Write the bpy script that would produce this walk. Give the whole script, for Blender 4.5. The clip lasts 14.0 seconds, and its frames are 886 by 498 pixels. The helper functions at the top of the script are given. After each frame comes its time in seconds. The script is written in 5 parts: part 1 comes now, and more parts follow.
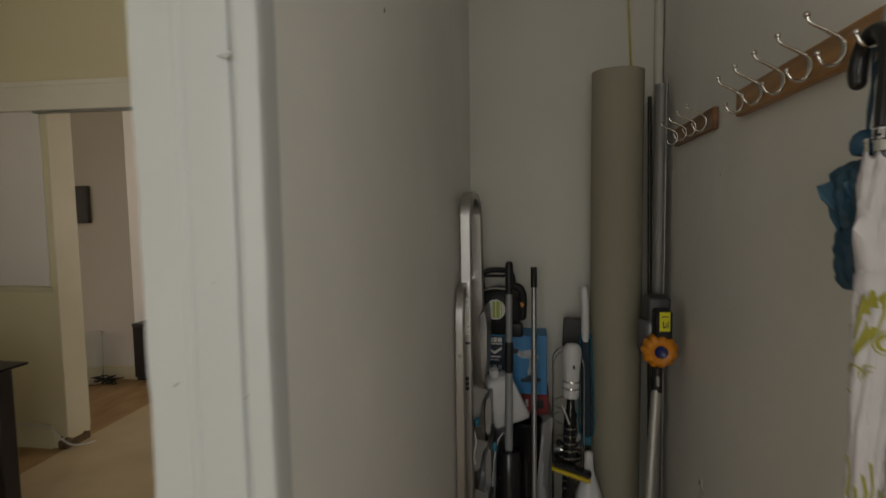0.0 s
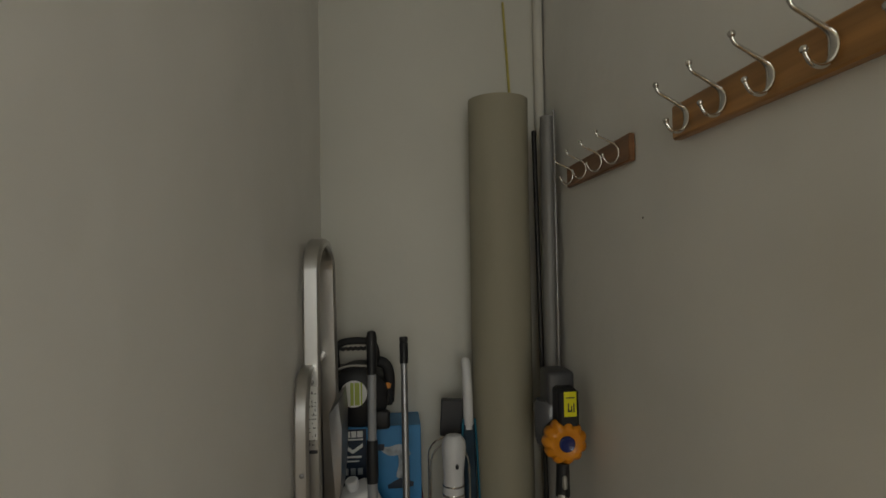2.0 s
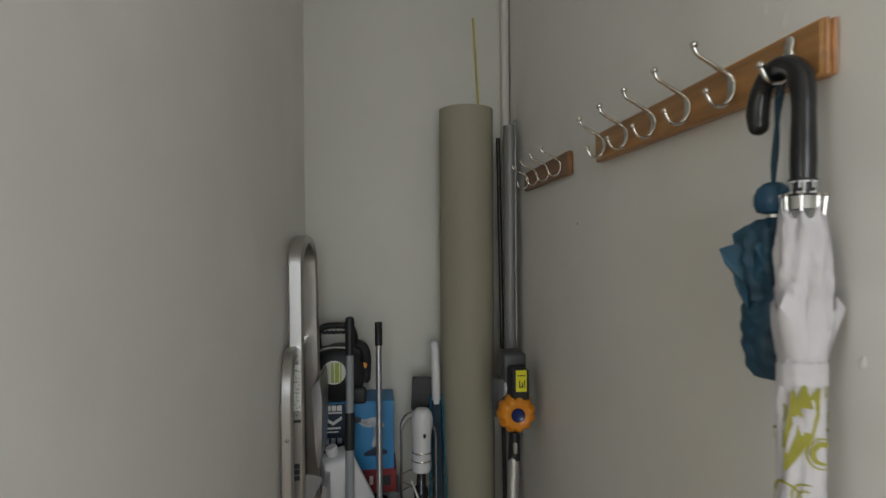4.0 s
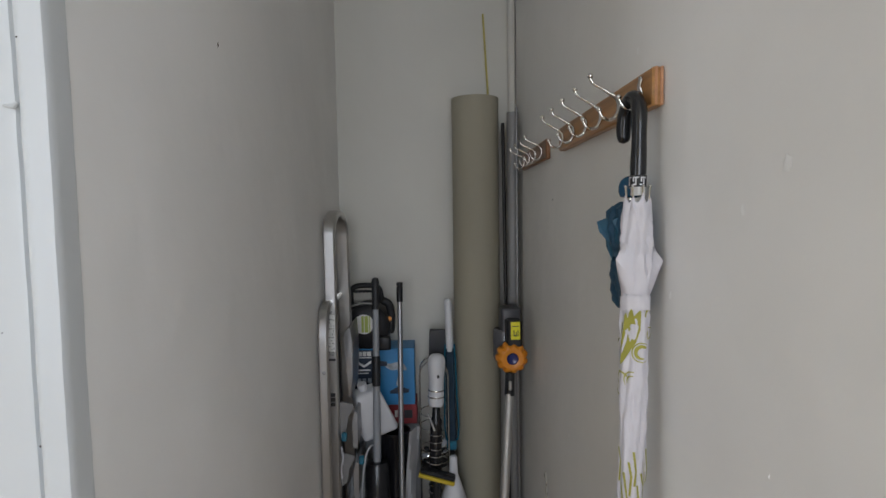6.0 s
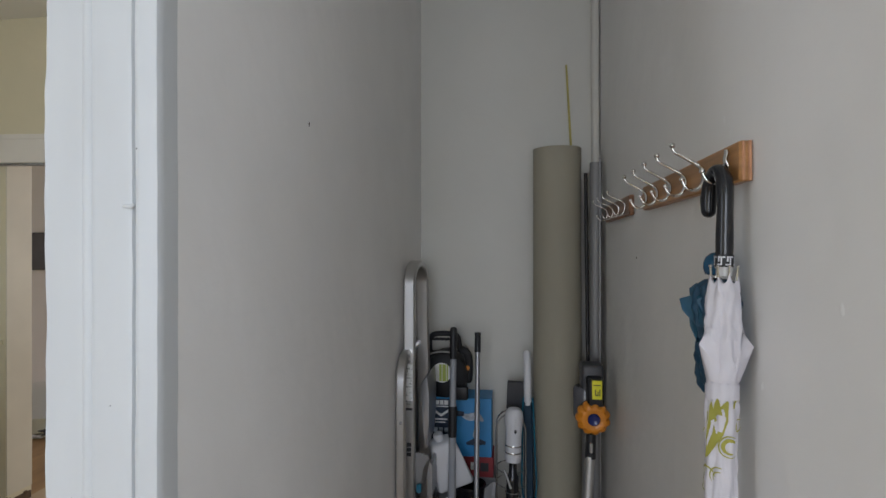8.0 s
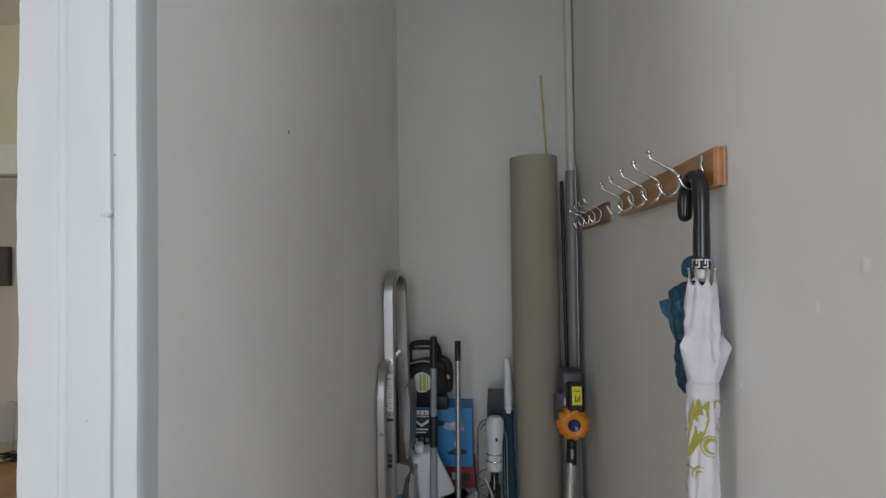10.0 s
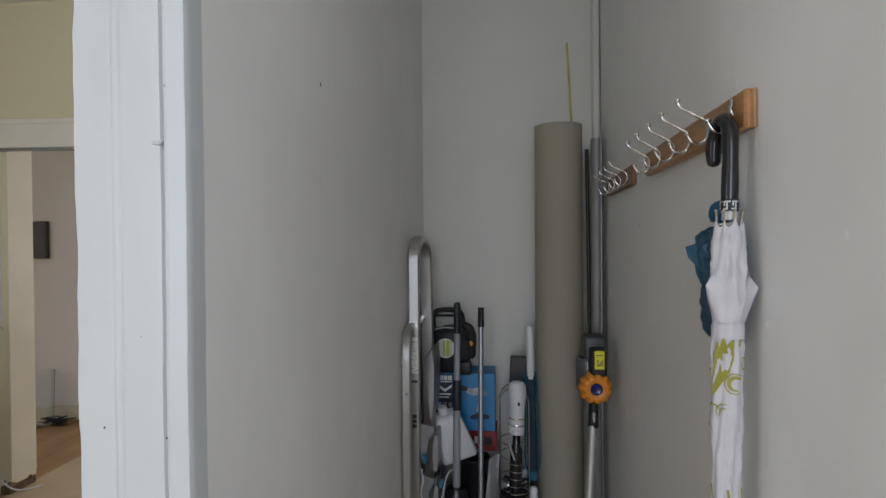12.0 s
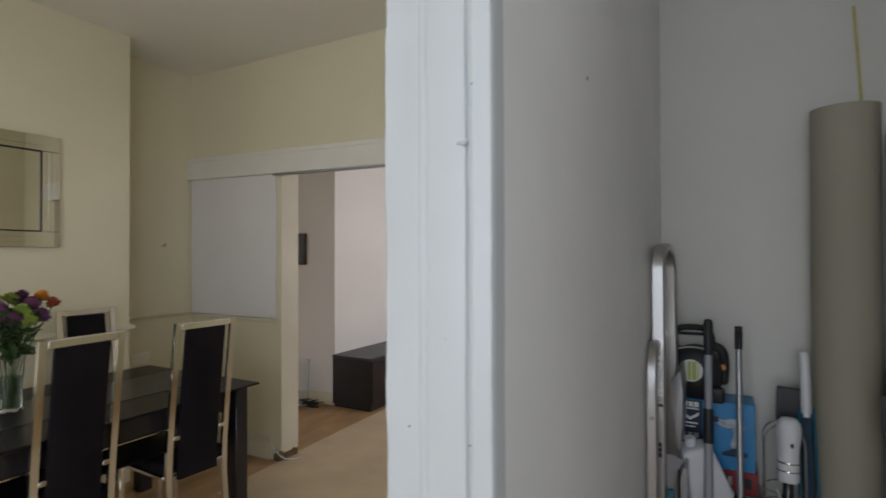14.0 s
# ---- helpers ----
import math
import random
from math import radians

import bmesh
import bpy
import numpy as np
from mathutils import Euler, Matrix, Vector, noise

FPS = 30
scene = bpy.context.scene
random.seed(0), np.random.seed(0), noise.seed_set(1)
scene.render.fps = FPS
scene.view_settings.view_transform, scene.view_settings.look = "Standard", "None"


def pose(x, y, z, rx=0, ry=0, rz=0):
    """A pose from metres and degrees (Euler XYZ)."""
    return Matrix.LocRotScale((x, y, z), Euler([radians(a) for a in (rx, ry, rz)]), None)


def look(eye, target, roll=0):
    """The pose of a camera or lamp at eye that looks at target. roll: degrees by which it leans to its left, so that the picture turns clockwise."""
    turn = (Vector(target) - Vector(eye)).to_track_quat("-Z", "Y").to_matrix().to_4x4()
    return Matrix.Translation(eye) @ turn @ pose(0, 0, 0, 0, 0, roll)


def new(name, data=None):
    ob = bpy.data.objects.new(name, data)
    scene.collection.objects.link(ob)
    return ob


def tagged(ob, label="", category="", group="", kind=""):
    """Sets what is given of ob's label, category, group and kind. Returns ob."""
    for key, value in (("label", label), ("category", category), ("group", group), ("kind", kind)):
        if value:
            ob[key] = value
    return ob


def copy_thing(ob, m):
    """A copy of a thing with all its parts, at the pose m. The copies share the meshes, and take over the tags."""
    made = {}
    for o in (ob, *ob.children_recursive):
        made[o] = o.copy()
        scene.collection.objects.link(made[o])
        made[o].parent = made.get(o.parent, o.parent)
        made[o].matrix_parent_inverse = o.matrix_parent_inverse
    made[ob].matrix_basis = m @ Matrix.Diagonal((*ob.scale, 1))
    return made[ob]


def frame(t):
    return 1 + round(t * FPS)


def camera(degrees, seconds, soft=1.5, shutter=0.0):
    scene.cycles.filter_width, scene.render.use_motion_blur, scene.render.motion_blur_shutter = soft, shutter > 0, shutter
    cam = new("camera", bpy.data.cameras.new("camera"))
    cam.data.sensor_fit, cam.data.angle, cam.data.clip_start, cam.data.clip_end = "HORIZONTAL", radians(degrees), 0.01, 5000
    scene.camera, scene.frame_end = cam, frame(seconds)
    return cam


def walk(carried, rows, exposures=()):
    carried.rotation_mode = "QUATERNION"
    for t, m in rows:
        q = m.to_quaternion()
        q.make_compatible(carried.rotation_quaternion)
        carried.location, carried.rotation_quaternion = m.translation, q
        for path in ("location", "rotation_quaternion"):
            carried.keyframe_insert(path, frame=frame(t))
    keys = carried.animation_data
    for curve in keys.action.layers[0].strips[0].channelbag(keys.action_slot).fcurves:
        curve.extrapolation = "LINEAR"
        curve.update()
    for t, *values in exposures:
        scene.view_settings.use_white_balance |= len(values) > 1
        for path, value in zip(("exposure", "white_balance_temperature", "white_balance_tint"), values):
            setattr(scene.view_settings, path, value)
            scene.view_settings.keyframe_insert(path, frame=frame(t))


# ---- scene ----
cam = camera(80.3, 14.0, shutter=0.5)
PATH = [
    (0, (0.0155, -0.005, 1.481), (-0.329, 1.962, 1.3335), -0.88),
    (0.5, (0.027, 0.2494, 1.5004), (-0.258, 2.2262, 1.4042), -0.72),
    (1, (-0.0102, 0.4492, 1.5076), (0.0946, 2.441, 1.3586), -0.76),
    (1.5, (-0.0166, 0.4692, 1.5038), (0.1488, 2.4604, 1.426), -1.26),
    (2, (-0.0138, 0.461, 1.484), (0.1742, 2.4518, 1.5252), -1.0),
    (2.5, (-0.024, 0.415, 1.4794), (0.1782, 2.4034, 1.5626), -0.8),
    (3, (-0.026, 0.358, 1.5004), (0.2416, 2.3392, 1.5532), -0.9),
    (3.2, (-0.0234, 0.364, 1.5028), (0.2544, 2.3442, 1.5486), -0.8),
    (5.3, (0.09, -0.013, 1.533), (0.226, 1.979, 1.411), -0.3),
    (5.5, (0.085, -0.032, 1.525), (0.219, 1.96, 1.401), -0.6),
    (6, (0.121, -0.058, 1.522), (0.185, 1.936, 1.394), -0.9),
    (6.5, (0.145, -0.058, 1.508), (0.13, 1.94, 1.431), -0.7),
    (7, (0.139, -0.068, 1.532), (-0.002, 1.926, 1.472), -0.6),
    (7.5, (0.138, -0.069, 1.552), (-0.071, 1.92, 1.518), -0.4),
    (8, (0.142, -0.062, 1.587), (-0.113, 1.922, 1.59), -0.1),
    (10.3, (0.129, -0.065, 1.578), (-0.016, 1.93, 1.619), -0.5),
    (10.5, (0.14, -0.069, 1.556), (0.002, 1.927, 1.572), -0.3),
    (11, (0.137, -0.082, 1.528), (-0.025, 1.911, 1.483), -0.6),
    (11.5, (0.118, -0.092, 1.531), (-0.085, 1.897, 1.505), -0.5),
    (12, (0.118, -0.087, 1.516), (-0.124, 1.899, 1.496), -0.5),
    (12.5, (0.116, -0.06, 1.499), (-0.181, 1.917, 1.444), -0.5),
    (13, (0.092, -0.055, 1.508), (-0.342, 1.896, 1.458), -0.5),
    (13.5, (0.043, -0.054, 1.514), (-0.725, 1.792, 1.547), -0.3),
    (14, (-0.019, -0.059, 1.507), (-0.971, 1.699, 1.532), -0.2),
]
EXPOSURE = [(0.0, -0.95, 7600, 14), (0.5, -0.52, 7650, 13), (1.0, -0.43, 7700, 12), (1.5, -0.53, 7700, 12), (2.5, -0.80, 7500, 11), (3.2, -0.45, 7100, 11), (5.3, -0.04, 6400, 17), (6.5, -0.08, 6300, 18), (8.0, -0.12, 6200, 18), (13.2, -0.17, 6200, 17), (14.0, -0.25, 6200, 17)]
walk(cam, [(t, look(eye, target, roll)) for t, eye, target, roll in PATH], EXPOSURE)

# ---- world and light ----
world = bpy.data.worlds.new("sky")
scene.world = world
world.use_nodes = True
wn = world.node_tree
sky = wn.nodes.new("ShaderNodeTexSky")
sky.sky_type = "NISHITA"
sky.sun_disc = False
sky.sun_elevation, sky.sun_rotation = radians(38), radians(200)
wn.links.new(sky.outputs[0], wn.nodes["Background"].inputs[0])
wn.nodes["Background"].inputs[1].default_value = 0.12


def window_light(name, m, w, h, watts, colour):
    data = bpy.data.lights.new(name, "AREA")
    data.shape, data.size, data.size_y, data.energy, data.color = "RECTANGLE", w, h, watts, colour
    ob = new(name, data)
    ob.matrix_world = m
    return ob


window_light("daylight_south", look((-0.2, -2.72, 1.6), (-0.2, 0, 1.4)), 1.25, 1.7, 38, (0.82, 0.93, 1.0))
window_light("daylight_west", look((-3.95, -1.4, 1.65), (0, -1.4, 1.55)), 1.7, 1.6, 28, (0.82, 0.93, 1.0))
# added fill that brightens the partition; no window is known on this side
window_light("fill_light_east", look((0.52, -1.35, 1.6), (-3, -1.0, 1.4)), 1.15, 1.7, 24, (0.82, 0.93, 1.0))
window_light("daylight_far_room", look((-0.62, 5.0, 1.7), (-4, 5.0, 1.2)), 1.4, 1.5, 30, (1.0, 0.97, 0.93))

# ---- materials ----


def mat(name, colour, rough=0.6, metal=0.0, vary=0.06, scale=6.0, bump=0.1, bscale=80.0, spec=0.5, coat=0.0, stretch=(1, 1, 1), wave=0.0):
    m = bpy.data.materials.new(name)
    m.use_nodes = True
    nt = m.node_tree
    b = nt.nodes["Principled BSDF"]
    tc = nt.nodes.new("ShaderNodeTexCoord")
    mp = nt.nodes.new("ShaderNodeMapping")
    mp.inputs["Scale"].default_value = stretch
    nt.links.new(tc.outputs["Object"], mp.inputs[0])
    n1 = nt.nodes.new("ShaderNodeTexNoise")
    n1.inputs["Scale"].default_value, n1.inputs["Detail"].default_value = scale, 6
    n2 = nt.nodes.new("ShaderNodeTexNoise")
    n2.inputs["Scale"].default_value, n2.inputs["Detail"].default_value = bscale, 4
    for n in (n1, n2):
        nt.links.new(mp.outputs[0], n.inputs["Vector"])
    r = nt.nodes.new("ShaderNodeValToRGB")
    lo = [max(0, c * (1 - vary)) for c in colour]
    hi = [min(1, c * (1 + vary)) for c in colour]
    r.color_ramp.elements[0].position, r.color_ramp.elements[1].position = 0.3, 0.7
    r.color_ramp.elements[0].color, r.color_ramp.elements[1].color = (*lo, 1), (*hi, 1)
    nt.links.new(n1.outputs[0], r.inputs[0])
    nt.links.new(r.outputs[0], b.inputs["Base Color"])
    rr = nt.nodes.new("ShaderNodeMapRange")
    rr.inputs["To Min"].default_value, rr.inputs["To Max"].default_value = max(0.02, rough * 0.82), min(1, rough * 1.18)
    nt.links.new(n2.outputs[0], rr.inputs[0])
    nt.links.new(rr.outputs[0], b.inputs["Roughness"])
    b.inputs["Metallic"].default_value = metal
    b.inputs["Specular IOR Level"].default_value = spec
    b.inputs["Coat Weight"].default_value = coat
    if bump:
        bp = nt.nodes.new("ShaderNodeBump")
        bp.inputs["Strength"].default_value, bp.inputs["Distance"].default_value = bump, 0.002
        nt.links.new(n2.outputs[0], bp.inputs["Height"])
        nt.links.new(bp.outputs[0], b.inputs["Normal"])
        if wave:
            n3 = nt.nodes.new("ShaderNodeTexNoise")
            n3.inputs["Scale"].default_value, n3.inputs["Detail"].default_value = 5.0, 3
            nt.links.new(mp.outputs[0], n3.inputs["Vector"])
            b2 = nt.nodes.new("ShaderNodeBump")
            b2.inputs["Strength"].default_value, b2.inputs["Distance"].default_value = wave, 0.02
            nt.links.new(n3.outputs[0], b2.inputs["Height"])
            nt.links.new(b2.outputs[0], bp.inputs["Normal"])
    return m


PAINT_GREY = mat("closet_paint", (0.84, 0.825, 0.80), 0.5, vary=0.045, scale=2.2, bump=0.10, bscale=120, wave=0.35)
# closet paint again, darker and warmer: the back wall's shade is in its colour
PAINT_GREY_SHADED = mat("closet_paint_shaded", (0.622, 0.608, 0.555), 0.55, vary=0.04, scale=1.8, bump=0.10, bscale=120, wave=0.35)
PAINT_CREAM = mat("cream_paint", (0.74, 0.675, 0.48), 0.6, vary=0.03, scale=1.5, bump=0.1, bscale=140, wave=0.25)
PAINT_WHITE = mat("white_wall_paint", (0.82, 0.80, 0.775), 0.6, vary=0.03, scale=1.5, bump=0.1, bscale=140)
PANEL_WHITE = mat("dull_white_panel", (0.80, 0.757, 0.74), 0.6, vary=0.04, scale=1.5, bump=0.1, bscale=140)
PIPE_PAINT = mat("dull_grey_pipe_paint", (0.62, 0.60, 0.55), 0.6, vary=0.06, scale=4, bump=0.1, bscale=120)
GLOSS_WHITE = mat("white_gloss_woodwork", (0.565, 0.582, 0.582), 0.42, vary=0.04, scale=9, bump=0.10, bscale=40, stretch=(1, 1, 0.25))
GLOSS_CREAMWHITE = mat("cream_white_woodwork", (0.80, 0.76, 0.68), 0.4, vary=0.03, scale=5, bump=0.05)
CREAM_GLOSS = mat("cream_woodwork", (0.70, 0.65, 0.48), 0.4, vary=0.03, scale=5, bump=0.05)
CEILING = mat("ceiling_paint", (0.86, 0.84, 0.78), 0.7, vary=0.02, scale=1.5)
FLOORWOOD = mat("floor_board", (0.40, 0.25, 0.118), 0.5, vary=0.25, scale=2.2, bump=0.15, bscale=60, stretch=(3.5, 1, 1))
PALE_SHEET = mat("pale_floor_sheet", (0.58, 0.46, 0.305), 0.6, vary=0.12, scale=2.5, bump=0.12, bscale=50)
BLACK = mat("black_lacquer", (0.018, 0.016, 0.018), 0.3, vary=0.2, scale=5, bump=0.03)
BLACK_TOP = mat("dull_black_top", (0.05, 0.05, 0.055), 0.45, vary=0.2, scale=5, bump=0.03)
BLACK_GLASS = mat("black_glass", (0.012, 0.009, 0.010), 0.25, vary=0.1, bump=0, spec=0.12)
BLACK_LEATHER = mat("black_leather", (0.010, 0.008, 0.010), 0.7, vary=0.25, scale=8, bump=0.25, bscale=220, spec=0.12)
BLACK_PLASTIC = mat("black_plastic", (0.018, 0.018, 0.020), 0.45, vary=0.15, spec=0.35, scale=12, bump=0.05, bscale=200)
BLACK_RUBBER = mat("black_rubber", (0.02, 0.02, 0.022), 0.65, spec=0.35, vary=0.15, scale=12, bump=0.1, bscale=200)
BLACK_GLOSS = mat("black_gloss", (0.012, 0.012, 0.014), 0.22, vary=0.1, bump=0.02)
DARK_GREY_PLASTIC = mat("dark_grey_plastic", (0.055, 0.055, 0.06), 0.45, vary=0.12, scale=12, bump=0.05, bscale=200)
SMOKE_PLASTIC = mat("smoke_plastic", (0.10, 0.10, 0.11), 0.25, vary=0.1, bump=0)
GREY_PLASTIC = mat("grey_plastic", (0.28, 0.29, 0.31), 0.4, vary=0.08, bump=0.03)
WHITE_PLASTIC = mat("white_plastic", (0.66, 0.66, 0.68), 0.35, vary=0.04, bump=0.02)
CLEAR_GREY = mat("clear_grey_plastic", (0.55, 0.54, 0.52), 0.25, vary=0.05, bump=0)
ROLLCARD = mat("roll_card", (0.340, 0.313, 0.240), 0.75, vary=0.05, scale=3, bump=0.08, bscale=120, stretch=(1, 1, 0.3))
OAK = mat("varnished_oak", (0.42, 0.21, 0.075), 0.35, vary=0.28, scale=14, bump=0.08, bscale=90, stretch=(3, 0.25, 4))
OAK_LIGHT = mat("reddish_oak", (0.50, 0.25, 0.13), 0.3, vary=0.15, scale=14, bump=0.05, stretch=(3, 0.25, 4))
OAK_DARK = mat("dark_oak", (0.24, 0.11, 0.05), 0.35, vary=0.28, scale=14, bump=0.08, bscale=90, stretch=(3, 0.25, 4))
CHROME = mat("chrome", (0.62, 0.60, 0.57), 0.16, metal=1, vary=0.02, bump=0)
CHROME_SOFT = mat("worn_chrome", (0.90, 0.89, 0.875), 0.14, metal=1, vary=0.03, bump=0)
BRASS_CHROME = mat("warm_chrome", (0.66, 0.57, 0.42), 0.2, metal=1, vary=0.05, bump=0)
ALUMINIUM = mat("aluminium", (0.54, 0.53, 0.52), 0.32, metal=1, vary=0.04, scale=10, bump=0.015, bscale=160, stretch=(4, 4, 0.3))
SATIN_METAL = mat("satin_metal", (0.50, 0.49, 0.47), 0.52, metal=0.8, vary=0.05, bump=0.02)
SATIN_GREY = mat("satin_grey_tube", (0.25, 0.245, 0.245), 0.55, metal=0.35, vary=0.06, bump=0.02)
STEEL_GREY = mat("steel_grey", (0.33, 0.33, 0.34), 0.4, metal=0.8, vary=0.05, bump=0.02)
DARK_METAL = mat("dark_metal", (0.025, 0.022, 0.022), 0.45, metal=0.4, vary=0.1, bump=0.02)
DARK_DEBRIS = mat("dark_debris", (0.06, 0.05, 0.04), 0.9, vary=0.4, scale=40, bump=0.4)
FILLER = mat("filler", (0.86, 0.85, 0.83), 0.45, vary=0.05, bump=0.1)
WHITE_CLOTH = mat("white_cloth", (0.64, 0.62, 0.66), 0.7, vary=0.04, scale=30, bump=0.15, bscale=300)
OLIVE_PRINT = mat("olive_print", (0.36, 0.34, 0.055), 0.7, vary=0.08, bump=0.1, bscale=300)
TEAL_CLOTH = mat("teal_cloth", (0.013, 0.058, 0.105), 0.5, vary=0.2, scale=25, bump=0.2, bscale=300)
TEAL_CLOTH_LIGHT = mat("teal_cloth_light", (0.014, 0.078, 0.135), 0.5, vary=0.2, scale=25, bump=0.2, bscale=300)
BLUE_BALL = mat("deep_blue_plastic", (0.014, 0.085, 0.17), 0.25, vary=0.06, bump=0)
TEAL_PLASTIC = mat("teal_plastic", (0.02, 0.15, 0.23), 0.25, vary=0.06, bump=0)
NAVY_CLOTH = mat("navy_cloth", (0.012, 0.035, 0.06), 0.8, vary=0.2, scale=30, bump=0.2, bscale=260)
BLUE_CARD = mat("blue_card", (0.03, 0.24, 0.52), 0.4, vary=0.06, scale=10, bump=0.04)
NAVY_PRINT = mat("navy_print", (0.015, 0.03, 0.06), 0.45, vary=0.1, bump=0.02)
RED_CARD = mat("red_card", (0.27, 0.03, 0.035), 0.5, vary=0.1, scale=10, bump=0.04)
PICTURE_GREY = mat("picture_grey", (0.38, 0.42, 0.46), 0.5, vary=0.35, scale=45, bump=0)
LINING_CREAM = mat("dull_cream_lining", (0.70, 0.655, 0.525), 0.55, vary=0.05, scale=4, bump=0.1)
TORN_BROWN = mat("torn_brown_board", (0.13, 0.085, 0.05), 0.85, vary=0.35, scale=30, bump=0.4)
LABEL_WHITE = mat("label_white", (0.84, 0.84, 0.82), 0.45, vary=0.04, bump=0)
LIME_PRINT = mat("lime_print", (0.42, 0.50, 0.10), 0.45, vary=0.06, bump=0)
PRINT_DARK = mat("dark_print", (0.03, 0.03, 0.035), 0.5, vary=0.1, bump=0)
ORANGE = mat("orange_plastic", (0.72, 0.25, 0.015), 0.35, vary=0.05, bump=0.02)
BLUE_HUB = mat("dark_blue_hub", (0.015, 0.025, 0.14), 0.25, vary=0.1, bump=0)
STICKER_YELLOW = mat("sticker_yellow", (0.80, 0.74, 0.02), 0.45, vary=0.03, bump=0)
YELLOW = mat("yellow_rubber", (0.62, 0.45, 0.03), 0.5, vary=0.08, bump=0.03)
CANE = mat("bamboo", (0.50, 0.42, 0.12), 0.5, vary=0.15, scale=20, bump=0.05)
GREY_BAG = mat("grey_film", (0.36, 0.37, 0.38), 0.25, vary=0.2, scale=12, bump=0.3, bscale=40)
MIRROR = mat("mirror", (0.80, 0.81, 0.79), 0.02, metal=1, vary=0.01, bump=0)
ORANGE_PETAL = mat("orange_petal", (0.72, 0.27, 0.03), 0.6, vary=0.15, scale=30)
RUST_PETAL = mat("rust_petal", (0.36, 0.07, 0.03), 0.6, vary=0.15, scale=30)
PURPLE_PETAL = mat("purple_petal", (0.20, 0.07, 0.15), 0.6, vary=0.2, scale=30)
LIME_PETAL = mat("lime_petal", (0.34, 0.42, 0.08), 0.6, vary=0.2, scale=30)
STEM_GREEN = mat("stem_green", (0.07, 0.12, 0.03), 0.6, vary=0.2, scale=30)
LEAF_GREEN = mat("leaf_green", (0.05, 0.10, 0.03), 0.55, vary=0.3, scale=30)


def glass(name, colour):
    m = bpy.data.materials.new(name)
    m.use_nodes = True
    b = m.node_tree.nodes["Principled BSDF"]
    b.inputs["Base Color"].default_value = (*colour, 1)
    b.inputs["Transmission Weight"].default_value = 1.0
    b.inputs["Roughness"].default_value = 0.03
    b.inputs["IOR"].default_value = 1.4
    return m


GLASS = glass("clear_glass", (0.93, 0.96, 0.95))
GLASS_GREEN = glass("greenish_water", (0.70, 0.80, 0.66))

# ---- mesh helpers ----


def bm_box(bm, x0, x1, y0, y1, z0, z1, bevel=0.0):
    vs = [bm.verts.new((x, y, z)) for x in (x0, x1) for y in (y0, y1) for z in (z0, z1)]
    fs = [bm.faces.new([vs[i] for i in q]) for q in ((0, 1, 3, 2), (4, 6, 7, 5), (0, 4, 5, 1), (2, 3, 7, 6), (0, 2, 6, 4), (1, 5, 7, 3))]
    if bevel:
        es = list({e for f in fs for e in f.edges})
        bmesh.ops.bevel(bm, geom=es, offset=bevel, segments=3 if bevel >= 0.01 else 1, affect="EDGES", profile=0.5)
    return bm


def box(x0, x1, y0, y1, z0, z1, bevel=0.0):
    return bm_box(bmesh.new(), x0, x1, y0, y1, z0, z1, bevel)


def finish(name, bm, material, smooth=True):
    bmesh.ops.recalc_face_normals(bm, faces=bm.faces[:])
    me = bpy.data.meshes.new(name)
    bm.to_mesh(me)
    bm.free()
    me.materials.append(material)
    if smooth:
        for p in me.polygons:
            p.use_smooth = True
        me.set_sharp_from_angle(angle=radians(38))
    return me


def part(name, bm, material, parent=None, label="", smooth=True):
    ob = new(name, finish(name, bm, material, smooth))
    if parent:
        ob.parent = parent
    if label:
        ob["label"] = label
    return ob


def thing(name, label, category, at=(0, 0, 0), group="", kind="", m=None):
    ob = new(name)
    ob.empty_display_size = 0.05
    ob.matrix_world = m if m else pose(*at)
    return tagged(ob, label, category, group, kind)


def setting(name, bm, material, label="", category=""):
    return tagged(part(name, bm, material), label, category, kind="structure")


def lathe(profile, seg=28, bm=None, m=None, caps=True):
    bm = bm or bmesh.new()
    rings = []
    for r, z in profile:
        ring = []
        for i in range(seg):
            a = 2 * math.pi * i / seg
            v = Vector((r * math.cos(a), r * math.sin(a), z))
            ring.append(bm.verts.new(m @ v if m else v))
        rings.append(ring)
    for a, b in zip(rings, rings[1:]):
        for i in range(seg):
            j = (i + 1) % seg
            bm.faces.new((a[i], a[j], b[j], b[i]))
    if caps:
        bm.faces.new(rings[0][::-1])
        bm.faces.new(rings[-1])
    return bm


def smooth_path(pts, n=6):
    pts = [Vector(p) for p in pts]
    out = []
    for i in range(len(pts) - 1):
        p0, p1, p2, p3 = pts[max(i - 1, 0)], pts[i], pts[i + 1], pts[min(i + 2, len(pts) - 1)]
        for k in range(n):
            t = k / n
            out.append(0.5 * ((2 * p1) + (p2 - p0) * t + (2 * p0 - 5 * p1 + 4 * p2 - p3) * t * t + (3 * p1 - p0 - 3 * p2 + p3) * t ** 3))
    return out + [pts[-1]]


